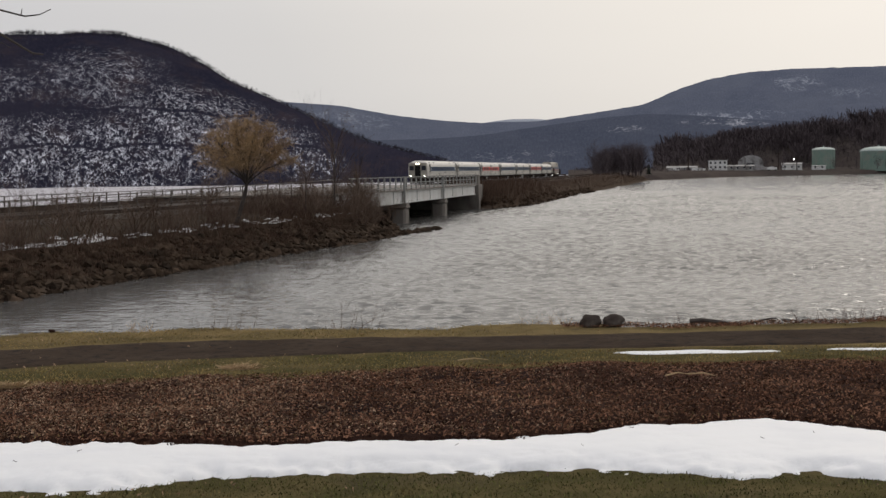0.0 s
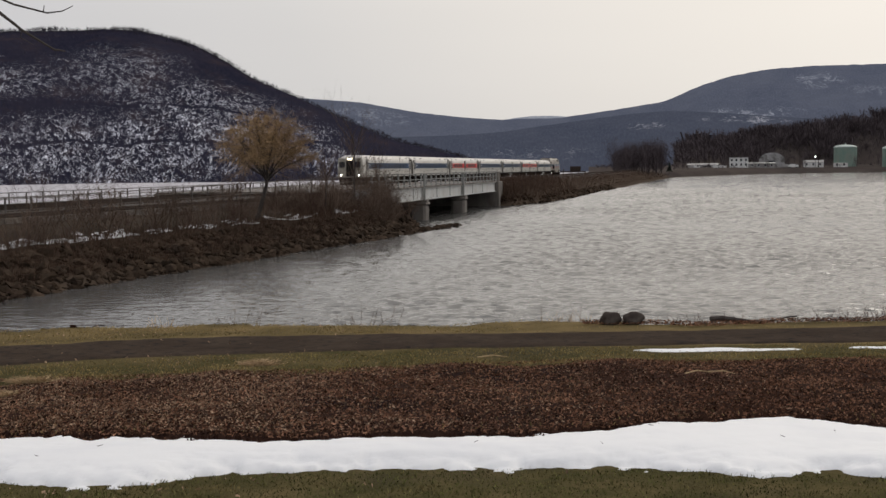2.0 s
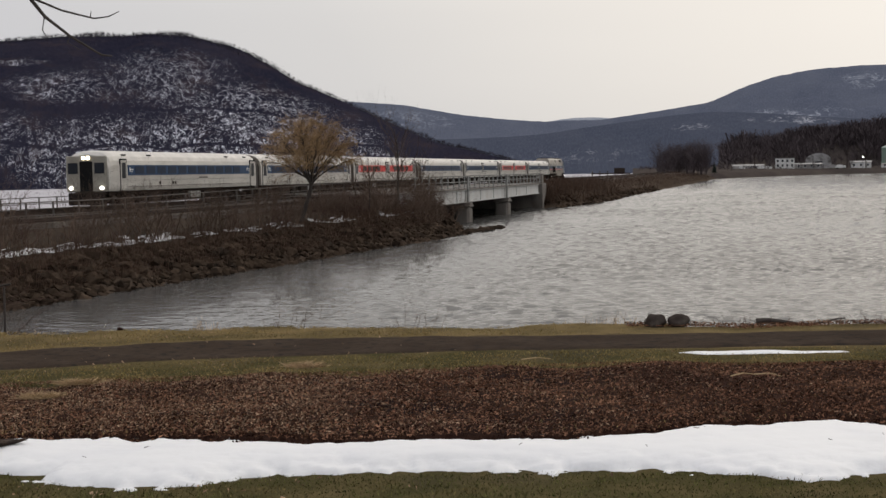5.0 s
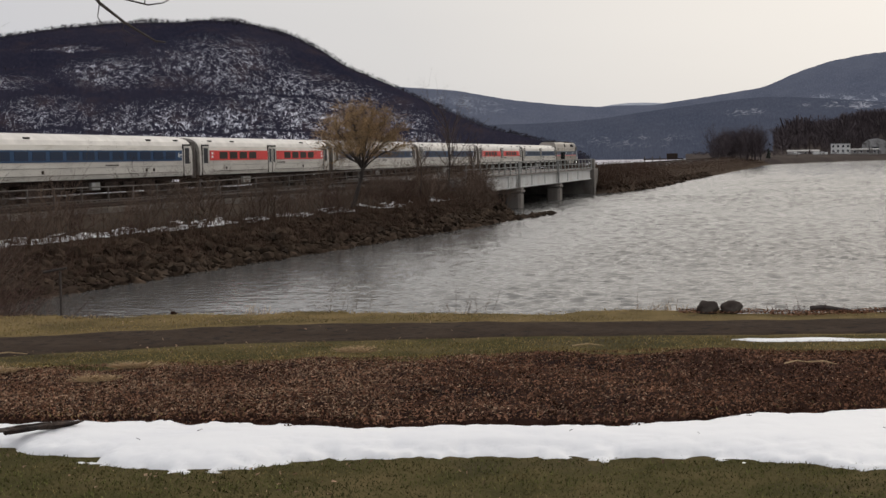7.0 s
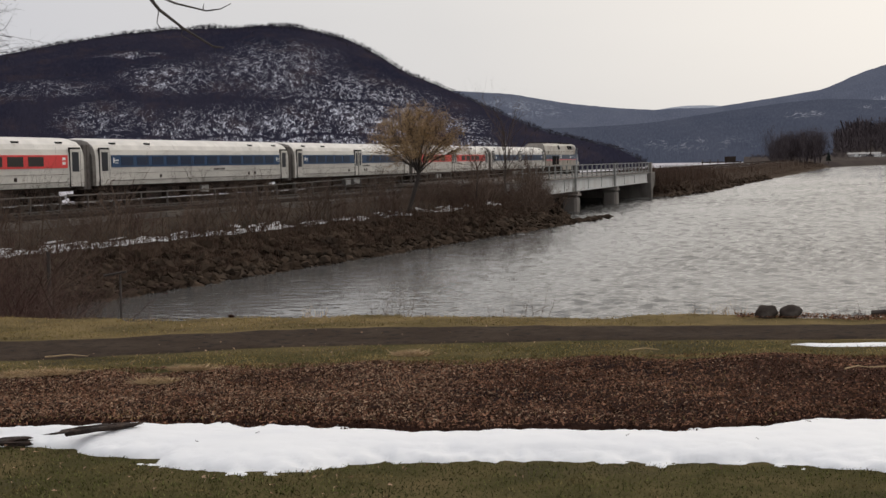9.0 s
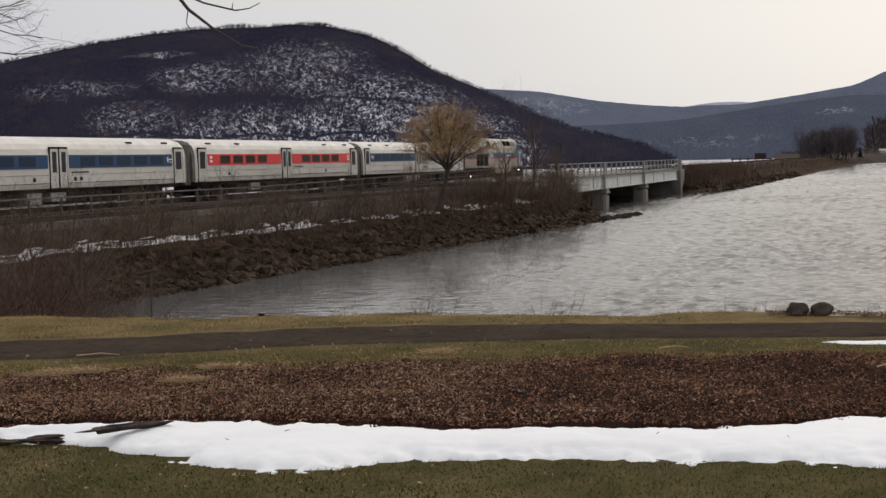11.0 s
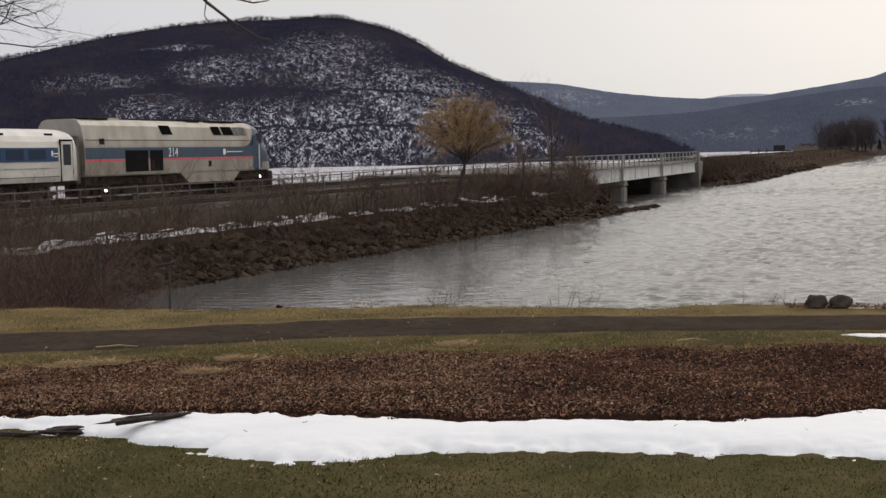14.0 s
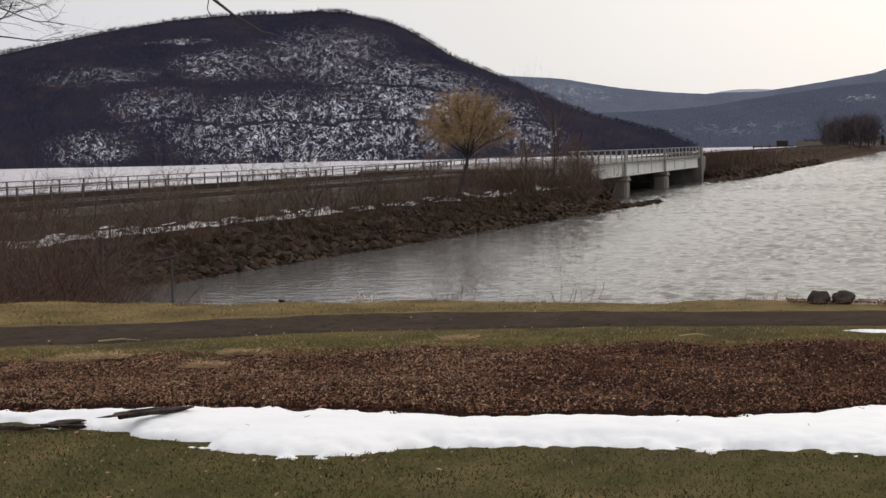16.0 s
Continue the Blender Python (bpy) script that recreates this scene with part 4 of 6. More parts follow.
# ------------------------------------------------ embankment: stones, snow, shrubs, trees
def make_riprap():
    rg = np.random.RandomState(21)
    kinds = []
    for k in range(7):
        bm = lump(k + 11, 1, rg.uniform(0.6, 0.9), rg.uniform(0.45, 0.7), 1, 0.7, 1.0)
        me = bpy.data.meshes.new("stone")
        bm.to_mesh(me)
        bm.free()
        me.materials.append(M_ROCK)
        kinds.append(me)
    n = 0
    v, f = [], []
    ss = []
    for k in range(4400):
        s = 34 + 104 * (rg.rand() ** 1.25)
        toe, top = ease(s, TOE), max(ease(s, FENCE_D), ease(s, TOE) + 4.5)
        d = toe - 0.35 + (top - toe) * 0.42 * rg.rand() ** 1.1
        ss.append((s, d))
    ss.sort()
    for i, (s, d) in enumerate(ss):
        r = rg.uniform(0.1, 0.27) if rg.rand() < 0.78 else rg.uniform(0.27, 0.48)
        z = bank_height(s, d) + r * 0.1
        m = pose(s, d, z, rg.uniform(-30, 30), rg.uniform(-30, 30), rg.uniform(0, 360)) @ Matrix.Diagonal((r, r, r, 1))
        if 40 < s < 92 and i % 3 == 0 and n < 300:
            share("stone", kinds[i % 7], bank_near, m)
            n += 1
        else:
            me = kinds[i % 7]
            b0 = len(v)
            v += [m @ q.co for q in me.vertices]
            f += [tuple(b0 + j for j in p.vertices) for p in me.polygons]
    ob = new("riprap", raw("riprap", v, f, material("riprap_rubble", (0.034, 0.024, 0.0165), 0.95, spec=0.1, second=(0.056, 0.04, 0.029), scale=3, third=(0.024, 0.019, 0.015), third_scale=1.2, bump=0.7, bump_scale=9, island=0.5)))
    ob.parent = bank_near
    tagged(ob, "dark tumbled rubble stones", kind="stuff")
    # stones beyond the bridge and the low spit before it
    v, f = [], []
    for k in range(420):
        if k < 70:
            s = rg.uniform(110, 125)
            d, r = 24.4 + (125 - s) * 0.1 + rg.uniform(-0.3, 0.9), rg.uniform(0.25, 0.5)
            z = WATER + rg.uniform(-0.15, 0.12)
        else:
            s = rg.uniform(189, 330)
            d, r = ease(s, TOE) + rg.uniform(-0.3, 1.5), rg.uniform(0.3, 0.7)
            z = bank_height(s, d)
        m = pose(s, d, z, rg.uniform(-30, 30), rg.uniform(-30, 30), rg.uniform(0, 360)) @ Matrix.Diagonal((r, r, r, 1))
        me = kinds[k % 7]
        b0 = len(v)
        v += [m @ q.co for q in me.vertices]
        f += [tuple(b0 + j for j in p.vertices) for p in me.polygons]
    ob = new("riprap", raw("riprap", v, f, MATS["riprap_rubble"]))
    ob.parent = bank_far
    tagged(ob, "dark tumbled rubble stones", kind="stuff")


def make_bank_snow():
    rg = np.random.RandomState(31)
    v, f = [], []
    for k in range(950):
        s = 40 + 92 * rg.rand() ** 1.4
        toe, top = ease(s, TOE), max(ease(s, FENCE_D), ease(s, TOE) + 4.5)
        d = toe + (top - toe) * (0.46 + abs(rg.normal(0, 0.05)))
        if noise.noise((s * 0.3, 0, 5)) < (-0.08 if s > 72 else -0.3):
            continue
        lx, ly = rg.uniform(0.15, 0.75), rg.uniform(0.04, 0.16)
        b0, n = len(v), 11
        v.append((s, d, bank_height(s, d) + 0.075))
        for i in range(n):
            a = 6.28 * i / n
            q = rg.uniform(0.45, 1.25)
            x, y = s + math.cos(a) * lx * q, d + math.sin(a) * ly * q
            v.append((x, y, bank_height(x, y) + 0.03))
        f += [(b0, b0 + 1 + i, b0 + 1 + (i + 1) % n) for i in range(n)]
    ob = new("bank_snow", raw("bank_snow", v, f, M_SNOW, True))
    ob.matrix_world = RAILWAY.copy()
    tagged(ob, "ragged patches of old snow on the embankment shoulder", "snow", kind="stuff")


def shrub_mesh(seed, h, stems, mat, levels=2, r=0.027, spread=0.5, width=0.5):
    rg = np.random.RandomState(seed)
    lm = []
    for k in range(stems):
        p = (rg.normal(0, width * 0.4), rg.normal(0, width * 0.4), -0.2)
        branching(rg, p, (rg.normal(0, 0.38), rg.normal(0, 0.38), 1), h * rg.uniform(0.45, 0.75), r, levels, 2, spread, 3, out=lm)
    return limbs_mesh("shrub", lm, mat)


def make_shrubs():
    rg = np.random.RandomState(41)
    kinds = [shrub_mesh(50 + k, (1.7, 2.2, 1.4, 2.8, 1.9, 1.2)[k], (6, 5, 8, 4, 6, 9)[k], M_TWIG, 2, 0.017) for k in range(6)]
    kinds += [shrub_mesh(80 + k, 2.4, 5, M_TWIG, 3, 0.028, 0.42, 0.5) for k in range(3)]
    red = [shrub_mesh(70 + k, 1.5, 12, M_TWIGRED, 2, 0.016) for k in range(2)]
    for k in range(340):
        s = 34 + 100 * ((k + rg.rand()) / 340) ** 1.1
        toe, top = ease(s, TOE), max(ease(s, FENCE_D), ease(s, TOE) + 4.5)
        d = toe + (top - toe) * (rg.uniform(0.45, 0.92) if s > 88 else rg.uniform(0.42, 0.64))
        if s > 123:
            continue
        if s > 86 and noise.noise((s * 0.13, d * 0.1, 2)) < -0.3:
            continue
        if s < 88 and k % 5 in (1, 3):
            continue
        g = rg.uniform(0.6, 1.2) * (1.4 if k % 5 == 0 else 1.0)
        if 98 < s < 130:
            g *= 1.25
        me = red[k % 2] if k % 9 == 0 else kinds[6 + k % 3 if s < 90 and k % 4 else k % 9]
        ob = new("shrub", me)
        ob.matrix_world = at(s, d, bank_height(s, d), rg.uniform(0, 360)) @ Matrix.Diagonal((g, g, g, 1))
        tagged(ob, "bare brown leafless shrub on the railway embankment", "shrub", "embankment shrubs")
    # tall brush at the bank's end, before the bridge
    for k in range(22):
        s = rg.uniform(106, 121)
        d = ease(s, TOE) + rg.uniform(1.2, 3.8)
        g = rg.uniform(1.15, 1.6)
        ob = new("shrub", kinds[(3, 1, 4, 7)[k % 4]])
        ob.matrix_world = at(s, d, bank_height(s, d), rg.uniform(0, 360)) @ Matrix.Diagonal((g, g, g, 1))
        tagged(ob, "tall bare brown brush beside the railway bridge", "shrub", "embankment shrubs")
    # low undergrowth
    v, f = [], []
    for k in range(40000):
        far = k % 3 == 0
        s = rg.uniform(189, 640) if far else 34 + 100 * rg.rand()
        if far:
            s = 189 + 450 * rg.rand() ** 1.7
        toe, top = ease(s, TOE), max(ease(s, FENCE_D), ease(s, TOE) + 4.5)
        d = toe + (top - toe) * (rg.uniform(0.08, 1.25) if far else (rg.uniform(0.2, 0.98) if s > 95 else rg.uniform(0.1, 0.5)))
        h = rg.uniform(0.3, 1.0) * (1.0 if s > 95 else 0.7) if not far else rg.uniform(0.35, 1.35) * (1.15 if s < 260 else 0.8)
        w = h * (0.05 if far else 0.036)
        z = bank_height(s, d)
        lx, ly = rg.normal(0, 0.35) * h, rg.normal(0, 0.35) * h
        b0 = len(v)
        v += [(s - w, d, z - 0.1), (s + w, d, z - 0.1), (s, d + w, z - 0.1), (s + lx, d + ly, z + h)]
        f += [(b0, b0 + 1, b0 + 3), (b0 + 1, b0 + 2, b0 + 3), (b0 + 2, b0, b0 + 3)]
    ob = new("undergrowth", raw("undergrowth", v, f, material("dead_undergrowth", (0.075, 0.049, 0.036), 0.9, island=0.5, spec=0.1)))
    ob.matrix_world = RAILWAY.copy()
    tagged(ob, "dead brown brush and grass stems on the embankment", "undergrowth", kind="stuff")
    # thicket where the bank meets the lawn
    dense = [shrub_mesh(90 + k, 3.0, 9, (M_TWIG, M_TWIGRED, M_TWIGRED)[k], 3, 0.03, 0.5, 1.2) for k in range(3)]
    for k in range(62):
        b = radians(rg.uniform(-35, -24.0))
        r = rg.uniform(23, 34)
        x, y = math.sin(b) * r, math.cos(b) * r
        g = rg.uniform(0.85, 1.3)
        ob = new("shrub", dense[k % 3])
        ob.matrix_world = pose(x, y, max(ground_height(x, y), WATER), 0, 0, rg.uniform(0, 360)) @ Matrix.Diagonal((g, g, g, 1))
        tagged(ob, "dense reddish-brown bare thicket shrub at the head of the cove", "shrub", "cove thicket")
    for b, r, top, rad in ((-21.7, 26, -0.45, 0.03), (-24.6, 30, -0.2, 0.06)):
        x, y = math.sin(radians(b)) * r, math.cos(radians(b)) * r
        st = empty("stake", pose(x, y, 0), "thin weathered wooden stake standing in the shallows", "stake", "stakes in the cove")
        bm = bmesh.new()
        rod(bm, (0, 0, -6.2), (0.05, 0, top), rad, rad * 0.7, 6)
        part("post", bm, M_BARK, st)
        if b > -22:
            bm = bmesh.new()
            rod(bm, (-0.28, 0, top - 0.02), (0.18, 0, top + 0.06), 0.03, 0.02, 6)
            part("crosspiece", bm, M_BARK, st)
    for x, y, q in ((-4.62, 13.2, 0.05), (-4.35, 13.25, 0.06), (-4.05, 13.3, 0.035)):
        ob = mesh_ob("clod", lump(q * 90, q, q * 0.7, q * 0.6, 2, 0.5), M_MULCH, True)
        ob.matrix_world = pose(x, y, ground_height(x, y) + q * 0.3)
        tagged(ob, "dark clod of earth at the edge of the lawn", "clod", "clods on the bank")


def make_trees():
    # willow: short leaning trunk, spreading limbs, a dense dome of ochre twigs
    rg = np.random.RandomState(5)
    s, d = 88, 32.1
    tree = empty("willow_tree", at(s, d, bank_height(s, d) - 0.15) @ Matrix.Diagonal((1.3, 1.3, 1.27, 1)), "leafless willow with a dense ochre-brown crown of twigs", "tree")
    trunk = [(Vector((0, 0.1, -0.3)), Vector((0.08, -0.3, 1.0)), 0.14, 0.12), (Vector((0.08, -0.3, 1.0)), Vector((0.12, -0.6, 2.0)), 0.12, 0.105), (Vector((0.12, -0.6, 2.0)), Vector((0.15, -0.7, 2.7)), 0.1, 0.075)]
    twigs, limbs = [], []
    heart = Vector((0.15, -0.7, 3.75))
    for k in range(26):
        a, e = 2.4 * k, radians(-8 + 92 * ((k + 0.5) / 26))
        tip = heart + Vector((math.cos(e) * math.cos(a) * 2.5, math.cos(e) * math.sin(a) * 2.5, math.sin(e) * 1.95)) * rg.uniform(0.85, 1.05)
        p, st = Vector((0.14, -0.67, rg.uniform(2.1, 2.7))), Vector((0.14, -0.67, 2.4))
        bow = (st + tip) * 0.5 + Vector((rg.normal(0, 0.12), rg.normal(0, 0.12), 0.35 * math.cos(e)))
        for i in range(1, 7):
            u = i / 6
            q = st * (1 - u) ** 2 + bow * 2 * u * (1 - u) + tip * u * u + Vector((rg.normal(0, 0.04), rg.normal(0, 0.04), rg.normal(0, 0.04)))
            limbs.append((p, q, 0.05 * (1 - 0.75 * (u - 0.166)), 0.05 * (1 - 0.75 * u)))
            if i > 2:
                for w in range(3):
                    branching(rg, p.lerp(q, rg.rand()), (q - p).normalized() + Vector((rg.normal(0, 0.55), rg.normal(0, 0.55), rg.normal(0, 0.4))), rg.uniform(0.35, 0.85), 0.014, 1, 1, 0.4, 3, up=0.1, out=limbs)
            p = q
    for a, p, ra, rb in limbs:
        if rb > 0.02 or (p - heart).length > 2.8:
            continue
        for k in range(3):
            out_way = (p - heart).normalized()
            branching(rg, p, out_way * 0.6 + Vector((rg.normal(0, 0.6), rg.normal(0, 0.6), rg.normal(0.1, 0.5))), rg.uniform(0.25, 0.7), 0.0052, 0, 0, 0.4, 2, droop=1.0, out=twigs, wig=0.25)
    t1 = new("trunk", limbs_mesh("trunk", trunk, M_BARK, 9))
    t2 = new("limb_frame", limbs_mesh("limb_frame", limbs, M_BARK, 4))
    t3 = new("crown", limbs_mesh("crown", twigs, M_WILLOW))
    for o in (t1, t2, t3):
        o.parent = tree
    # slender bare trees
    def bare(seed, h, thick, levels=3, kids=2, low=0.35, n=16, mat=None):
        rg2 = np.random.RandomState(seed)
        t = empty("bare_tree", Matrix(), "tall slender leafless tree with thin grey branches", "tree")
        tr = branching(rg2, (0, 0, -0.4), (rg2.normal(0, 0.05), 0, 1), h * 0.62, thick, 0, 0, 0, 4, up=1.0, wig=0.06)
        lm = []
        for k in range(n):
            fz = rg2.uniform(low, 1.0)
            seg = tr[min(int(fz * 4), 3)]
            a = rg2.uniform(0, 6.28)
            branching(rg2, seg[0].lerp(seg[1], (fz * 4) % 1.0), (math.cos(a) * 0.6, math.sin(a) * 0.6, 1.0), h * rg2.uniform(0.2, 0.38), thick * 0.4, levels - 1, kids, 0.4, 3, out=lm, up=0.5)
        for nm, lst, n in (("trunk", tr, 7), ("crown", lm, 3)):
            o = new(nm, limbs_mesh(nm, lst, mat or (M_BARK if nm == "trunk" else M_TWIG), n))
            o.parent = t
        return t
    base = bare(3, 10.2, 0.09)
    base.matrix_world = at(110, 31.0, bank_height(110, 31.0))
    tagged(base, group="trees on the causeway")
    other = bare(9, 5.6, 0.06)
    other.matrix_world = at(103, 31.5, bank_height(103, 31.5))
    tagged(other, group="trees on the causeway")
    copy_thing(other, at(116, 30.5, bank_height(116, 30.5), 120))
    # the clump at the causeway's far end
    big = bare(17, 17.0, 0.16, 3, 2, 0.06, 34, M_FARTREE)
    tagged(big, "bare grey-brown tree in a clump at the far shore", group="shore clump")
    for k in range(40):
        u = (k + 0.5) / 40
        b, r = radians(6.6 + 2.15 * u + rg.normal(0, 0.05)), 585 + rg.uniform(-25, 25)
        g = ease(u, [(0, 0.55), (0.3, 0.85), (1, 1.0)]) * rg.uniform(0.8, 1.08)
        m = pose(math.sin(b) * r, math.cos(b) * r, -1.4, 0, 0, rg.uniform(0, 360))
        if k == 0:
            big.matrix_world = m
        else:
            o = copy_thing(big, m)
            o.scale = (g * 1.2, g * 1.2, g)
    for b, r, g in ((12.6, 860, 0.5), (13.1, 855, 0.42), (13.9, 860, 0.5), (14.6, 880, 0.6), (15.5, 890, 0.45), (16.75, 900, 0.5), (17.6, 900, 0.55), (18.45, 895, 0.6), (18.8, 895, 0.5), (11.3, 835, 0.35), (19.3, 900, 0.6)):
        o = copy_thing(big, pose(math.sin(radians(b)) * r, math.cos(radians(b)) * r, -0.8, 0, 0, rg.uniform(0, 360)))
        o.scale = (g * 1.3, g * 1.3, g)
        tagged(o, "small bare tree among the buildings on the far shore", "tree", "shore trees")
    lm = []
    for k in range(420):
        u, a = rg.rand(), rg.uniform(0, 6.28)
        c, w = Vector((0, 0, 0.4 + 4.8 * u)), 1.5 * (1 - u) ** 0.8 * rg.uniform(0.5, 1.1)
        lm.append((c, c + Vector((math.cos(a) * w, math.sin(a) * w, -0.25 * w)), 0.09, 0.05))
    ev = empty("evergreen_tree", pose(math.sin(radians(8.98)) * 610, math.cos(radians(8.98)) * 610, -1.2), "small dark evergreen tree on the shore", "tree")
    for nm, lst in (("trunk", [(Vector((0, 0, -1)), Vector((0, 0, 5.2)), 0.12, 0.03)]), ("crown", lm)):
        new(nm, limbs_mesh(nm, lst, M_BARK if nm == "trunk" else material("evergreen_needles", (0.022, 0.032, 0.024), 0.9, island=0.4), 4)).parent = ev


def make_branch():
    """A bare tree beside the viewer whose twigs hang into the top of the view."""
    rg = np.random.RandomState(77)
    base = Vector((-7.4, 6.2, 0))
    t = empty("near_tree", Matrix.Translation(base), "leafless grey tree reaching thin twigs over the lawn", "tree")
    tr = [(Vector((0, 0, -0.3)), Vector((0.1, 0, 1.8)), 0.2, 0.16), (Vector((0.1, 0, 1.8)), Vector((0.05, 0.1, 3.6)), 0.16, 0.12), (Vector((0.05, 0.1, 3.6)), Vector((0.0, 0, 5.6)), 0.12, 0.06)]

    def spot(bearing, rise, r):
        b = radians(bearing)
        return Vector((math.sin(b) * r, math.cos(b) * r, EYE + rise * r)) - base
    lm = []

    def run(pts, r0, r1):
        for i, (a, b) in enumerate(zip(pts, pts[1:])):
            n = len(pts) - 1
            lm.append((a, b, r0 + (r1 - r0) * i / n, r0 + (r1 - r0) * (i + 1) / n))
    fork = spot(-21.5, 0.165, 8.2)
    run([Vector((0.05, 0.1, 3.4)), spot(-36, 0.24, 8.3), spot(-27, 0.2, 8.2), fork], 0.05, 0.012)
    run([fork, spot(-20.2, 0.132, 8.2), spot(-19.6, 0.118, 8.2), spot(-18.6, 0.104, 8.15), spot(-17.35, 0.0905, 8.1), spot(-16.9, 0.0895, 8.1)], 0.015, 0.004)
    run([spot(-20.2, 0.132, 8.2), spot(-18.9, 0.1225, 8.25), spot(-17.6, 0.117, 8.3), spot(-17.0, 0.1185, 8.3), spot(-16.55, 0.1225, 8.3)], 0.008, 0.0025)
    run([spot(-17.75, 0.1175, 8.3), spot(-17.7, 0.1225, 8.3)], 0.004, 0.002)
    run([spot(-19.6, 0.118, 8.2), spot(-19.7, 0.108, 8.2), spot(-19.5, 0.102, 8.2)], 0.004, 0.002)
    run([spot(-18.6, 0.104, 8.15), spot(-18.7, 0.099, 8.15), spot(-18.2, 0.094, 8.15)], 0.003, 0.0015)
    f2 = spot(-31, 0.11, 8.0)
    run([Vector((0.05, 0.05, 2.6)), spot(-38, 0.13, 8.2), f2], 0.04, 0.014)
    for k in range(10):
        st = spot(rg.uniform(-30.5, -28.2), rg.uniform(0.082, 0.125), 8.0 + rg.uniform(-0.15, 0.15))
        run([f2, f2.lerp(st, 0.5) + Vector((0, 0, rg.normal(0, 0.03))), st], 0.009, 0.005)
        branching(rg, st, (1, rg.normal(0, 0.2), rg.normal(0.05, 0.25)), rg.uniform(0.3, 0.5), 0.0045, 2, 1, 0.42, 5, up=0.15, out=lm, wig=0.16)
    for nm, lst, n in (("trunk", tr, 9), ("crown", lm, 5)):
        o = new(nm, limbs_mesh(nm, lst, M_BARK, n))
        o.parent = t


make_riprap()
make_bank_snow()
make_shrubs()
make_trees()
make_branch()


# ------------------------------------------------ fence, wall, tracks, bridge
def fence_line(s):
    """Across-distance, foot and height of the railing beside the line."""
    return ease(s, FENCE_D) - 0.1, ease(s, [(70, -0.74), (125, -0.36)]), ease(s, [(70, 1.05), (125, 1.42)])


def make_fence():
    f = empty("line_side_railing", RAILWAY.copy(), "grey three-rail steel railing beside the railway", "railing")
    bm = abox(-0.04, 0.04, -0.04, 0.04, -0.3, 1.0)
    pm = bpy.data.meshes.new("post")
    bm.to_mesh(pm)
    bm.free()
    pm.materials.append(M_FENCE)
    ss = list(np.arange(26, 118, 2.4))
    for s in ss:
        d, z, h = fence_line(s)
        share("post", pm, f, pose(s, d, z) @ Matrix.Diagonal((1, 1, h, 1)))
    for k, nm in ((1.0, "top_rail"), (0.66, "middle_rail"), (0.33, "lower_rail")):
        bm = bmesh.new()
        for a, b in zip(ss, ss[1:] + [ss[-1] + 2.4]):
            da, za, ha = fence_line(a)
            db, zb, hb = fence_line(b)
            rod(bm, (a, da, za + ha * k), (b, db, zb + hb * k), 0.04 if k == 1.0 else 0.03, n=6)
        part(nm, bm, M_FENCE, f)
    # far side of the line
    g = empty("far_railing", RAILWAY.copy(), "low grey railing on the river side of the railway", "railing")
    for s in np.arange(20, 140, 2.4):
        share("post", pm, g, pose(s, 49.5, -0.75))
    for k, nm in ((1.0, "top_rail"), (0.55, "middle_rail")):
        bm = bmesh.new()
        rod(bm, (20, 49.5, -0.75 + k), (140, 49.5, -0.75 + k), 0.035, n=6)
        part(nm, bm, M_FENCE, g)
    # low retaining wall of slabs
    w = empty("retaining_wall", RAILWAY.copy(), "low weathered retaining wall of grey-brown slabs", "wall", kind="structure")
    slab = bpy.data.meshes.new("slab")
    bm = abox(0.02, 2.98, -0.09, 0.09, -0.62, 0.22, bevel=0.02)
    bm.to_mesh(slab)
    bm.free()
    slab.materials.append(material("dirty_slab", (0.11, 0.095, 0.08), 0.9, second=(0.155, 0.135, 0.115), scale=1.4, third=(0.09, 0.075, 0.06), third_scale=0.6, stretch=(1, 1, 0.4), bump=0.4, rnd=0.2))
    for s in np.arange(30, 96, 3.0):
        d = ease(s, FENCE_D) - 0.9
        d2 = ease(s + 3, FENCE_D) - 0.9
        share("slab", slab, w, pose(s, d, -1.0, 0, 0, math.degrees(math.atan2(d2 - d, 3))))
    for k in range(3):
        for a in np.arange(30, 96, 6.0):
            bm = bmesh.new()
            rod(bm, (a + 0.05, ease(a, FENCE_D) - 0.55 + 0.14 * k, -0.68 + 0.1 * (k == 1)), (a + 5.95, ease(a + 6, FENCE_D) - 0.55 + 0.14 * k, -0.68 + 0.1 * (k == 1)), 0.07, n=6)
            ob = mesh_ob("stored_rail", bm, M_DARKSTEEL)
            ob.matrix_world = RAILWAY.copy()
            tagged(ob, "long dark rusty rail stored along the embankment", "rail", "stored rails")


def make_tracks():
    tie = bpy.data.meshes.new("tie")
    bm = abox(-0.12, 0.12, -1.3, 1.3, -0.28, -0.12)
    bm.to_mesh(tie)
    bm.free()
    tie.materials.append(M_TIE)
    for d in (TRACK_D, TRACK_D + 4.3):
        t = empty("railway_track", at(0, d, RAIL), "railway track with steel rails on timber ties", "railway track", "railway tracks", "structure")
        for y in (-0.7525, 0.7525):
            bm = bmesh.new()
            box(bm, -60, 700, y - 0.035, y + 0.035, -0.045, 0.0)
            box(bm, -60, 700, y - 0.01, y + 0.01, -0.13, -0.045)
            box(bm, -60, 700, y - 0.07, y + 0.07, -0.15, -0.13)
            part("rail", bm, M_DARKSTEEL, t)
        if d == TRACK_D:
            for s in np.arange(34, 150, 0.6):
                share("tie", tie, t, pose(s, 0, 0))


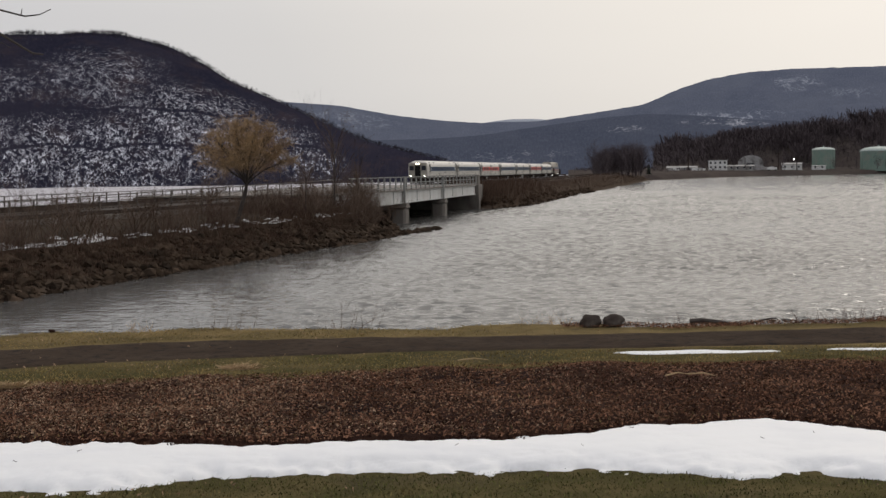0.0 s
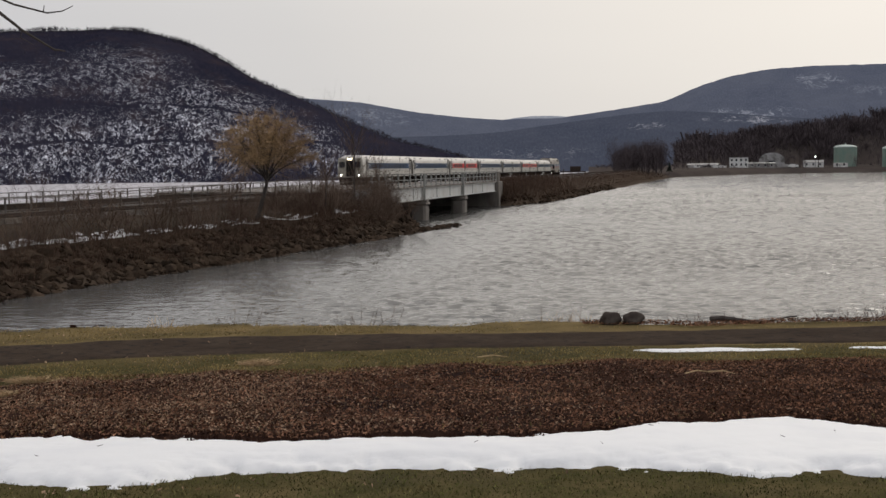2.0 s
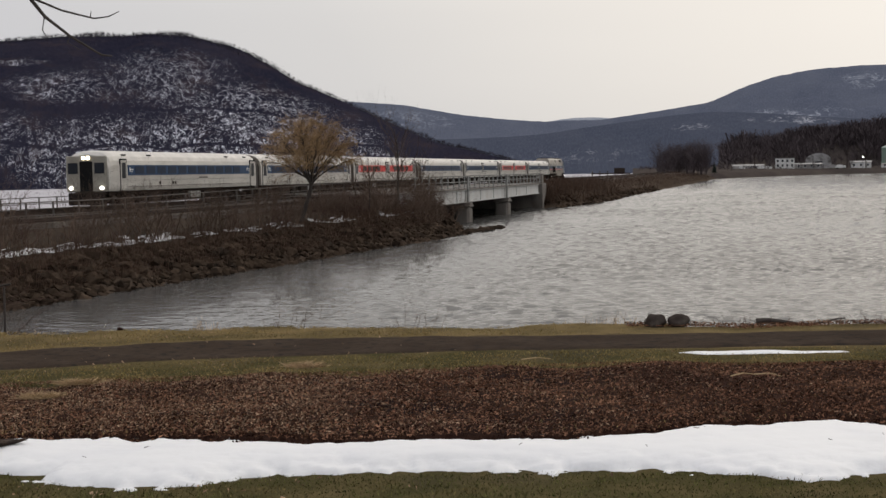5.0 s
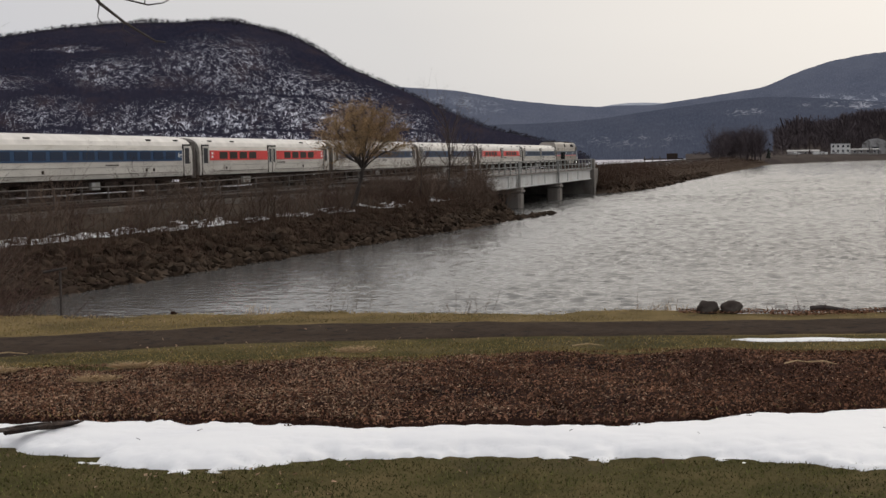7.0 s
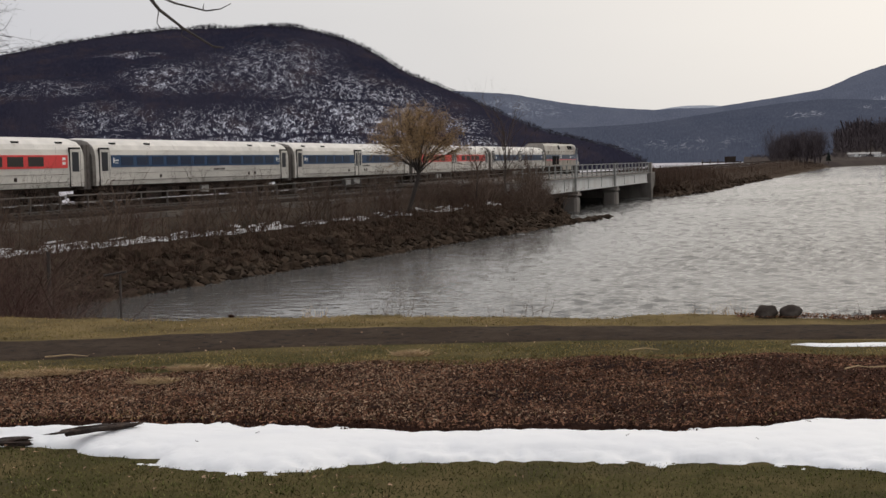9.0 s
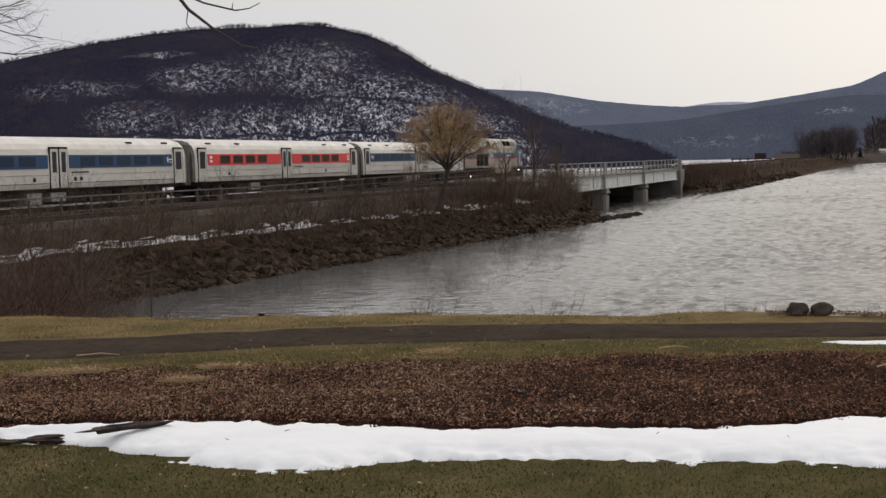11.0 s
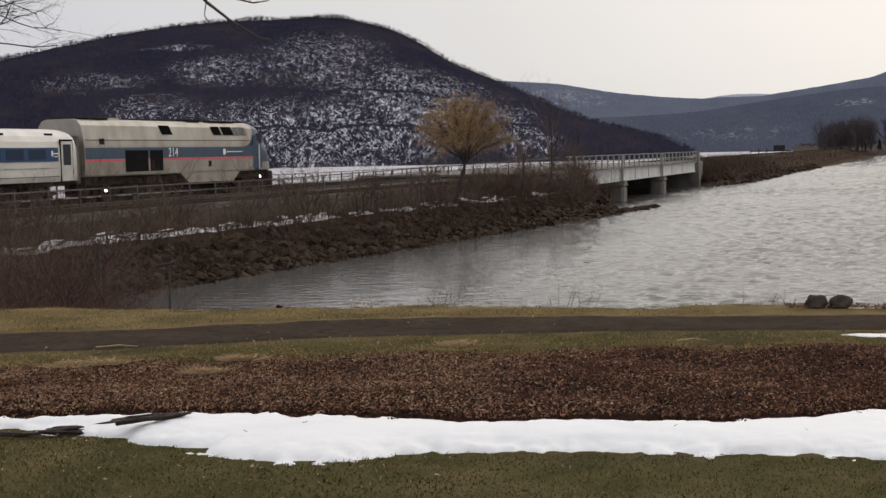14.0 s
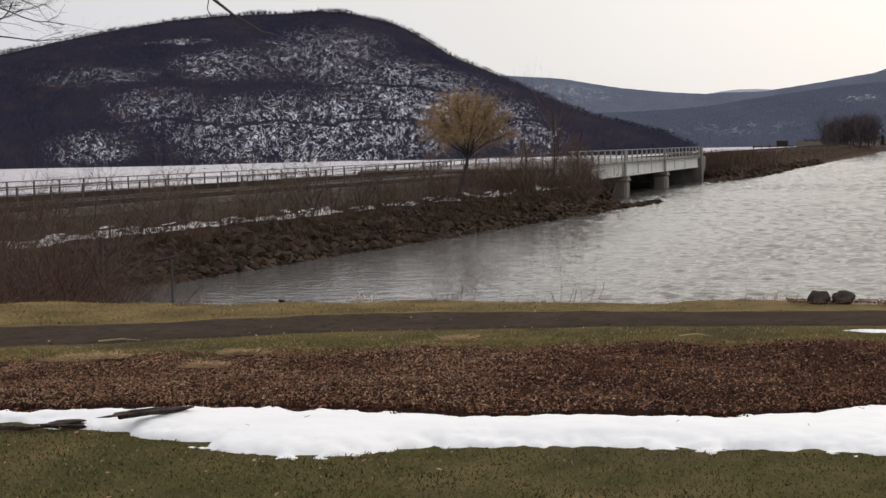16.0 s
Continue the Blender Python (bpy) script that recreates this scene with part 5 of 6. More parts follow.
def make_bridge():
    D0 = 31.4
    b = empty("railway_bridge", RAILWAY.copy(), "pale plate-girder railway bridge on concrete piers", "bridge")
    spans = [(112, 139), (139, 161.5), (161.5, 187)]
    for a, e in spans:
        bm = bmesh.new()
        box(bm, a + 0.15, e - 0.15, D0, D0 + 0.04, -1.72, -0.5)
        box(bm, a + 0.1, e - 0.1, D0 - 0.16, D0 + 0.2, -0.52, -0.44)
        box(bm, a + 0.1, e - 0.1, D0 - 0.16, D0 + 0.2, -1.8, -1.72)
        g = part("girder", bm, M_GIRDER, b, "pale grey painted plate girder")
        for s in np.arange(a + 7.5, e - 4, 7.5):
            part("stiffener", abox(s - 0.02, s + 0.02, D0 - 0.1, D0 - 0.002, -1.70, -0.53), M_GIRDER, g)
    # the nearest row is an added dark plate that darkens the space beneath
    for k, d in enumerate((33.2, 36, 40.8, 44.2, 47.5)):
        part("inner_girder", abox(112, 187, d, d + 0.3, -2.05, -0.7), M_DARKSTEEL, b)
    bm = abox(112, 187.4, D0 - 0.25, 50.5, -0.43, -0.3)
    part("deck", bm, M_CONC, b)
    part("deck_underside", abox(112, 187.0, D0 + 0.6, 50.2, -0.75, -0.5), M_DARKSTEEL, b)
    # plate added on the river side to shut out sky light under the deck
    part("far_light_screen", abox(112, 187, 50.55, 50.7, -3.3, -0.4), M_DARKSTEEL, b)
    for s in (139, 161.5):
        bm = bmesh.new()
        box(bm, s - 1.0, s + 1.0, D0 - 0.55, 32.6, -5.5, -2.3, bevel=0.25)
        p = part("pier", bm, M_CONC, b, "stained concrete pier")
        part("pier", abox(s - 1.0, s + 1.0, 44.5, 49.5, -5.5, -2.06, bevel=0.25), M_CONC, b, "stained concrete pier")
        part("pier_cap", abox(s - 1.08, s + 1.08, D0 - 0.65, 32.7, -2.32, -2.08, bevel=0.06), M_CONC, p)
        part("bearing_block", abox(s - 0.6, s + 0.6, D0 - 0.6, D0 + 0.5, -2.1, -1.8), M_CONC, p)
        part("pilaster", abox(s - 0.28, s + 0.28, D0 - 0.34, D0 - 0.17, -2.0, 1.05, bevel=0.02), M_RAILING, b)
    bm = abox(187.6, 191.0, D0 - 0.5, 51, -5.5, -0.32, bevel=0.08)
    box(bm, 187.7, 188.9, D0 - 0.45, D0 + 0.1, -0.3, 1.05, bevel=0.04)
    part("abutment", bm, M_CONC, b, "weathered concrete abutment")
    part("abutment", abox(111, 115, D0 + 0.5, 51, -5.5, -0.75, bevel=0.08), M_CONC, b, "weathered concrete abutment")
    for k, z in (("top_rail", 1.05), ("middle_rail", 0.45), ("lower_rail", -0.12)):
        bm = abox(116, 187.5, D0 - 0.2, D0 - 0.1, z - 0.05, z + 0.05)
        part(k, bm, M_RAILING, b)
    pm = bpy.data.meshes.new("baluster")
    bm = abox(-0.12, 0.12, -0.06, 0.06, -0.36, 1.05)
    bm.to_mesh(pm)
    bm.free()
    pm.materials.append(M_RAILING)
    for s in np.arange(117, 187.5, 2.6):
        share("baluster", pm, b, pose(s, D0 - 0.15, 0))


make_fence()
make_tracks()
make_bridge()


# ------------------------------------------------ far shore buildings
def polar(bearing, r, z, turn=0.0):
    b = radians(bearing)
    return pose(math.sin(b) * r, math.cos(b) * r, z, 0, 0, -bearing + turn)


def make_tank(bearing, r, dia, h, z):
    t = empty("storage_tank", polar(bearing, r, z), "round green steel storage tank with a domed roof", "tank", "shore tanks")
    n = 28
    bm = bmesh.new()
    rod(bm, (0, 0, -3), (0, 0, h), dia / 2, dia / 2, n)
    shell = part("shell", bm, M_TANK, t)
    bm = bmesh.new()
    rings = []
    for k in range(6):
        a = k / 5 * 1.35
        rr, zz = dia / 2 * 1.02 * math.cos(a), h + dia * 0.13 * math.sin(a)
        rings.append([bm.verts.new((math.cos(6.283 * i / n) * rr, math.sin(6.283 * i / n) * rr, zz)) for i in range(n)])
    for a, b in zip(rings, rings[1:]):
        for i in range(n):
            bm.faces.new((a[i], a[(i + 1) % n], b[(i + 1) % n], b[i]))
    bm.faces.new(rings[-1])
    part("roof", bm, M_TANKROOF, t, "pale domed tank roof")
    for k in range(10):
        a = 6.283 * k / 10
        bm = abox(-0.1, 0.1, -0.15, 0.15, 0, h)
        o = part("rib", bm, M_TANK, shell)
        o.matrix_basis = pose(math.cos(a) * dia / 2, math.sin(a) * dia / 2, 0, 0, 0, math.degrees(a))
    bm = bmesh.new()
    rod(bm, (0, 0, h + dia * 0.12), (0, 0, h + dia * 0.12 + 1.2), 0.5, 0.4, 8)
    part("vent", bm, M_TANKROOF, t)


def make_house(name, m, w, dpt, h, roof_h, mat, label, nwin, storeys=1, flat=False):
    t = empty(name, m, label, "building")
    wall = part("wall", abox(-w / 2, w / 2, -dpt / 2, dpt / 2, -3, h), mat, t)
    if flat:
        part("roof", abox(-w / 2 - 0.3, w / 2 + 0.3, -dpt / 2 - 0.3, dpt / 2 + 0.3, h, h + 0.4), M_GREYWALL, t)
    else:
        bm = bmesh.new()
        vs = [bm.verts.new(p) for p in ((-w / 2 - 0.4, -dpt / 2 - 0.5, h), (w / 2 + 0.4, -dpt / 2 - 0.5, h), (w / 2 + 0.4, dpt / 2 + 0.5, h), (-w / 2 - 0.4, dpt / 2 + 0.5, h), (-w / 2 - 0.4, 0, h + roof_h), (w / 2 + 0.4, 0, h + roof_h))]
        for q in ((0, 1, 5, 4), (2, 3, 4, 5), (1, 2, 5), (3, 0, 4), (3, 2, 1, 0)):
            bm.faces.new([vs[i] for i in q])
        part("roof", bm, M_GREYWALL, t, "snow-dusted grey roof")
    for st in range(storeys):
        z = h * (st + 0.5) / storeys
        for k in range(nwin):
            x = -w / 2 + w * (k + 0.5) / nwin
            wn = part("window", abox(x - 0.75, x + 0.75, -dpt / 2 - 0.08, -dpt / 2 + 0.1, z - 0.8, z + 0.9), M_SIDING, t)
            part("pane", abox(x - 0.6, x + 0.6, -dpt / 2 - 0.11, -dpt / 2 - 0.085, z - 0.65, z + 0.75), M_PANE, wn)
    return t


def make_shore():
    make_tank(16.29, 930, 15.2, 11.5, 1.1)
    make_tank(18.5, 930, 24.0, 10.5, 0.8)
    make_house("white_building", polar(11.92, 850, 0.4), 11.6, 9, 5.7, 0, M_SIDING, "white two-storey flat-roofed building on the far shore", 4, 2, True)
    make_house("low_building", polar(10.4, 840, -0.6), 19, 7, 2.6, 0.9, M_GREYWALL, "long low grey building with a snowy roof", 6)
    make_house("low_building", polar(13.0 - 0.25, 860, 0.0), 20, 6, 2.4, 0.8, M_GREYWALL, "long low pale shed beside the shore", 5)
    make_house("shed", polar(15.0, 900, -0.4), 13, 6, 3.6, 1.0, M_SIDING, "small pale shed with a grey roof", 3)
    make_house("shed", polar(16.1, 908, 0.2), 9, 6, 1.6, 0.4, M_SIDING, "low white shed before the tank", 2)
    # rounded storage hall
    t = empty("storage_hall", polar(13.3, 890, 0), "rounded grey storage hall with patchy cladding", "building")
    pr = [(-8.2, -3), (8.2, -3), (8.2, 4.5)] + [(8.2 * math.cos(a), 4.5 + 5.0 * math.sin(a)) for a in np.linspace(0.15, 3.0, 10)] + [(-8.2, 4.5)]
    bm = loft(bmesh.new(), pr, [-8, 8])
    o = part("shell", bm, material("patched_cladding", (0.24, 0.235, 0.23), 0.7, second=(0.42, 0.42, 0.42), scale=0.35, third=(0.09, 0.085, 0.08), third_scale=0.18, third_mix=(0.45, 0.6)), t)
    o.rotation_euler = (0, 0, radians(90))
    part("door", abox(-2.2, 2.2, -8.15, -8.02, -1, 4.2), M_PANE, t)
    for bearing, r, h in ((10.67, 830, 11), (14.45, 900, 12), (12.3, 860, 10), (15.2, 880, 9)):
        p = empty("utility_pole", polar(bearing, r, -0.5), "tall dark wooden utility pole", "utility pole", "shore poles")
        bm = bmesh.new()
        rod(bm, (0, 0, -2), (0, 0, h), 0.3, 0.22, 7)
        part("pole", bm, M_DARKSTEEL, p)
        part("crossarm", abox(-1.2, 1.2, -0.12, 0.12, h - 1.2, h - 0.9), M_DARKSTEEL, p)
    lamp = empty("yard_lamp", polar(15.08, 890, 0.4), "bright yard lamp on a short pole", "lamp")
    bm = bmesh.new()
    rod(bm, (0, 0, -2), (0, 0, 5.6), 0.15, 0.12, 7)
    part("pole", bm, M_DARKSTEEL, lamp)
    bm = lump(2, 0.4, 0.4, 0.4, 2, 0.0)
    o = part("globe", bm, M_GLOWW, lamp, smooth=True)
    o.location = (0, 0, 6.0)
    dock = empty("river_dock", polar(4.55, 610, 0), "low dark timber dock standing in the river", "dock")
    part("deck", abox(-9, 9, -2, 2, -0.9, -0.4), M_DARKSTEEL, dock)
    part("hut", abox(1.5, 6.5, -1.5, 1.5, -0.38, 1.9, bevel=0.1), M_DARKSTEEL, dock, "small dark hut")
    for x in (-8.5, -5, -1.5, 2, 5.5, 8.6):
        bm = bmesh.new()
        rod(bm, (x, -1.7, -6), (x, -1.7, 0.6 if x < 0 else -0.5), 0.28, 0.25, 7)
        part("post", bm, M_TIE, dock)
    rg = np.random.RandomState(8)
    for bearing, r, c in ((9.95, 800, 0), (10.1, 800, 1), (11.2, 820, 0), (11.0, 815, 1), (13.9, 850, 0), (14.2, 850, 1)):
        car = empty("parked_truck", polar(bearing, r, -0.9), "small pale parked truck on the far shore", "truck", "parked trucks")
        part("body", abox(-2.6, 1.0, -1, 1, 0.6, 2.6, bevel=0.1), M_SIDING if c else M_GREYWALL, car)
        cab = part("cab", abox(1.1, 2.8, -1, 1, 0.6, 2.1, bevel=0.2), M_SIDING, car)
        part("windscreen", abox(2.4, 2.83, -0.8, 0.8, 1.4, 1.95), M_PANE, cab)
        for x in (-1.8, 1.9):
            bm = bmesh.new()
            disc(bm, (x, -1.0, 0.45), (0, 1, 0), 0.45, 0.3, 10)
            disc(bm, (x, 1.0, 0.45), (0, 1, 0), 0.45, 0.3, 10)
            part("wheel_pair", bm, M_GASKET, car)


make_shore()


# ------------------------------------------------ the train
COUPLED, LOCO_LEN = 25.9, 21.0
SHELL = [(-1.56, 1.19), (-1.60, 1.42), (-1.60, 2.2), (-1.585, 2.89), (-1.53, 3.18), (-1.40, 3.45), (-1.12, 3.68), (-0.7, 3.81), (0, 3.86),
         (0.7, 3.81), (1.12, 3.68), (1.40, 3.45), (1.53, 3.18), (1.585, 2.89), (1.60, 2.2), (1.60, 1.42), (1.56, 1.19)]


def text_mesh(body, size, mat, depth=0.004):
    cu = bpy.data.curves.new("lettering", "FONT")
    cu.body, cu.size, cu.extrude = body, size, depth
    cu.align_x, cu.align_y = "CENTER", "CENTER"
    ob = bpy.data.objects.new("lettering", cu)
    scene.collection.objects.link(ob)
    me = bpy.data.meshes.new_from_object(ob.evaluated_get(bpy.context.evaluated_depsgraph_get()))
    bpy.data.objects.remove(ob)
    me.materials.clear()
    me.materials.append(mat)
    return me


def wheel_mesh():
    bm = bmesh.new()
    disc(bm, (0, 0, 0), (0, 1, 0), 0.42, 0.12, 20)
    disc(bm, (0, 0, 0), (0, 1, 0), 0.46, 0.03, 20)
    disc(bm, (0, -0.08, 0), (0, 1, 0), 0.12, 0.1, 10)
    me = bpy.data.meshes.new("wheel")
    bm.to_mesh(me)
    bm.free()
    me.materials.append(M_WHEEL)
    return me


WHEEL = wheel_mesh()


def bogie(parent, x, base=2.6):
    bm = bmesh.new()
    for y in (-1.12, 1.12):
        box(bm, x - base / 2 - 0.55, x + base / 2 + 0.55, y - 0.09, y + 0.09, 0.5, 0.72, bevel=0.03)
        box(bm, x - 0.5, x + 0.5, y - 0.14, y + 0.14, 0.3, 0.85, bevel=0.04)
        for q in (-1, 1):
            box(bm, x + q * base / 2 - 0.2, x + q * base / 2 + 0.2, y - 0.16, y + 0.16, 0.3, 0.62, bevel=0.03)
    box(bm, x - 0.3, x + 0.3, -1.2, 1.2, 0.55, 0.95)
    b = part("bogie", bm, M_UNDER, parent, "grimy two-axle bogie")
    for q in (-1, 1):
        for y in (-0.76, 0.76):
            share("wheel", WHEEL, b, pose(x + q * base / 2, y, 0.44))
    return b


def coach(colour, centre_door, cab, label, seed):
    """A stainless commuter coach; its leading end at x = 0, the viewer's side at negative y."""
    rg = np.random.RandomState(seed)
    c = empty("coach", Matrix(), label, "railway coach", "coaches of the train")
    L0, L1 = (0.25 if cab else 0.35), COUPLED - 0.35
    bm = loft(bmesh.new(), SHELL, [L0, L0 + 0.25, L0 + 0.7] + list(np.linspace(2.2, L1 - 2, 7)) + [L1 - 0.7, L1 - 0.2, L1],
              lambda x: (0.955 if min(x - L0, L1 - x) < 0.1 else (0.985 if min(x - L0, L1 - x) < 0.4 else 1.0), -0.28 if min(x - L0, L1 - x) < 0.1 else (-0.07 if min(x - L0, L1 - x) < 0.4 else 0.0)))
    for f in bm.faces:
        xm = f.calc_center_median().x
        f.material_index = 2 if (xm > L1 - 0.25 or (xm < L0 + 0.25 and not cab)) else (1 if f.calc_center_median().z > 3.3 else 0)
    part("body", bm, [M_STEEL, M_ROOF, material("grimy_coach_end", (0.15, 0.135, 0.115), 0.7, second=(0.08, 0.07, 0.06), scale=2)], c)
    band = M_RED if colour == "red" else M_BLUE
    pane_m = M_REDPANE if colour == "red" else M_BLUEPANE
    doors = [(0.95, 1.85), (24.05, 24.95)] + ([(12.25, 12.88), (13.02, 13.65)] if centre_door else [])
    if cab:
        doors[0] = (1.7, 2.5)
    for side in (-1, 1):
        y0, y1 = (-1.632, -1.58) if side < 0 else (1.58, 1.632)
        runs = [(doors[0][1] + 0.25, 12.05), (13.85, 23.8)] if centre_door else [(doors[0][1] + 0.25, 23.8)]
        for a, b in runs:
            bm = bmesh.new()
            box(bm, a, b, y0, y1, 2.2, 2.89)
            bd = part("window_band", bm, band, c, ("red" if colour == "red" else "dark blue") + " band round the windows")
            m0 = 0.95 if colour == "blue" else 1.5
            x = a + m0
            while x + 1.3 < b - m0 * 0.6:
                part("pane", abox(x, x + 1.28, y0 - 0.012 if side < 0 else y1, y0 if side < 0 else y1 + 0.012, 2.3, 2.8, bevel=0.0), pane_m, bd)
                x += 1.68
            yy = y0 - 0.006 if side < 0 else y1 + 0.006
            for xe in (a + 0.35, b - 0.35):
                if (xe - a < 1 and a < 5) or (b - xe < 1 and b > 20):
                    bm = bmesh.new()
                    if colour == "red":
                        box(bm, xe - 0.14, xe + 0.14, yy - 0.004, yy + 0.004, 2.62, 2.76)
                        box(bm, xe - 0.14, xe + 0.14, yy - 0.004, yy + 0.004, 2.38, 2.52)
                    else:
                        box(bm, xe - 0.2, xe + 0.35, yy - 0.004, yy + 0.004, 2.56, 2.62)
                        box(bm, xe - 0.2, xe - 0.08, yy - 0.004, yy + 0.004, 2.45, 2.73)
                        box(bm, xe + 0.0, xe + 0.3, yy - 0.004, yy + 0.004, 2.42, 2.46)
                    part("emblem", bm, M_WHITE, bd, "small plain white emblem")
        # ribs and sill
        for z, hh in ((1.44, 0.025), (1.86, 0.012)):
            part("rib", abox(doors[0][1] + 0.2, 23.85, y0 + 0.012 if side < 0 else y0, y1 if side < 0 else y1 - 0.012, z, z + hh), M_DARKSTEEL, c)
        # doors
        for a, b in doors:
            bm = bmesh.new()
            ya, yb = (-1.605, -1.55) if side < 0 else (1.55, 1.605)
            box(bm, a - 0.06, b + 0.06, ya - 0.012 if side < 0 else ya, yb if side < 0 else yb + 0.012, 1.2, 3.3)
            d = part("door_frame", bm, M_GASKET, c, "dark door surround")
            leaf = part("door", abox(a, b, ya - 0.03 if side < 0 else ya, yb if side < 0 else yb + 0.03, 1.22, 3.2), M_STEEL, c, "stainless sliding door")
            part("pane", abox(a + 0.14, b - 0.14, ya - 0.042 if side < 0 else yb + 0.03, ya - 0.03 if side < 0 else yb + 0.042, 2.0, 3.05), M_PANE, leaf)
        # lettering too small to read, as bars
        if side < 0:
            bm = bmesh.new()
            for k in range(5):
                box(bm, 14.0 + 0.32 * k, 14.25 + 0.32 * k, -1.612, -1.6, 1.94, 2.03)
            part("lettering", bm, M_DARKSTEEL, c, "row of small dark bars")
            for k in range(3):
                x = rg.uniform(4, 22)
                part("vent", abox(x, x + 0.25, -1.612, -1.59, 1.55, 1.75), M_DARKSTEEL, c)
    # roof vents on the shoulder
    for x in (2.4, 6.1, 19.5, 23.2):
        part("roof_vent", abox(x, x + 0.55, -1.36, -1.24, 3.50, 3.60), M_GASKET, c)
        part("roof_vent", abox(x, x + 0.55, 1.24, 1.36, 3.50, 3.60), M_GASKET, c)
    # gangway at the ends
    for a, b in (((L1, COUPLED + 0.0),) if cab else ((0.0, L0), (L1, COUPLED))):
        part("gangway", abox(a, b, -1.4, 1.4, 1.0, 3.5, bevel=0.05), material("weathered_diaphragm", (0.1, 0.086, 0.076), 0.8, second=(0.06, 0.05, 0.044), scale=3), c, "brown-grey rubber gangway between coaches")
    # underframe
    part("underframe", abox(0.8, 25.1, -1.25, 1.25, 0.95, 1.2), M_UNDER, c)
    part("centre_sill", abox(1.2, 24.7, -0.35, 0.35, 0.32, 0.96), M_UNDER, c)
    x = 6.0
    while x < 19.0:
        w = rg.uniform(0.9, 2.6)
        near = rg.rand() < 0.8
        part("equipment_box", abox(x, x + w, -1.42, 1.42, rg.uniform(0.35, 0.6), 0.98, bevel=0.03), M_BOXGREY if rg.rand() < 0.15 else M_UNDER, c)
        x += w + rg.uniform(0.2, 1.0)
    for x in (3.6, 22.2):
        bogie(c, x)
    if cab:
        f = part("end_wall", abox(0.1, 0.26, -1.45, 1.45, 1.15, 3.5, bevel=0.06), material("dull_cab_end", (0.32, 0.3, 0.25), 0.6, second=(0.22, 0.2, 0.165), scale=1.5), c, "dull olive-grey driving end")
        for y0, y1 in ((-1.3, -0.6), (0.6, 1.3)):
            part("windscreen", abox(0.07, 0.12, y0, y1, 2.35, 3.05), M_PANE, f)
        part("gangway_door", abox(0.06, 0.12, -0.45, 0.45, 1.2, 3.15), M_GASKET, f)
        for y in (-0.16, 0.16):
            bm = bmesh.new()
            disc(bm, (0.06, y, 3.36), (1, 0, 0), 0.11, 0.1, 14)
            part("headlight", bm, M_GLOW, c, "lit warm headlight")
        for y in (-1.1, 1.1):
            bm = bmesh.new()
            disc(bm, (0.06, y, 1.42), (1, 0, 0), 0.11, 0.1, 14)
            part("ditch_light", bm, M_GLOWW, c, "lit white ditch light")
        part("pilot", abox(0.0, 0.3, -1.3, 1.3, 0.3, 1.12, bevel=0.05), M_UNDER, c)
        part("number_bar", abox(0.05, 0.1, -0.35, 0.35, 3.55, 3.62), M_WHITE, c)
    return c


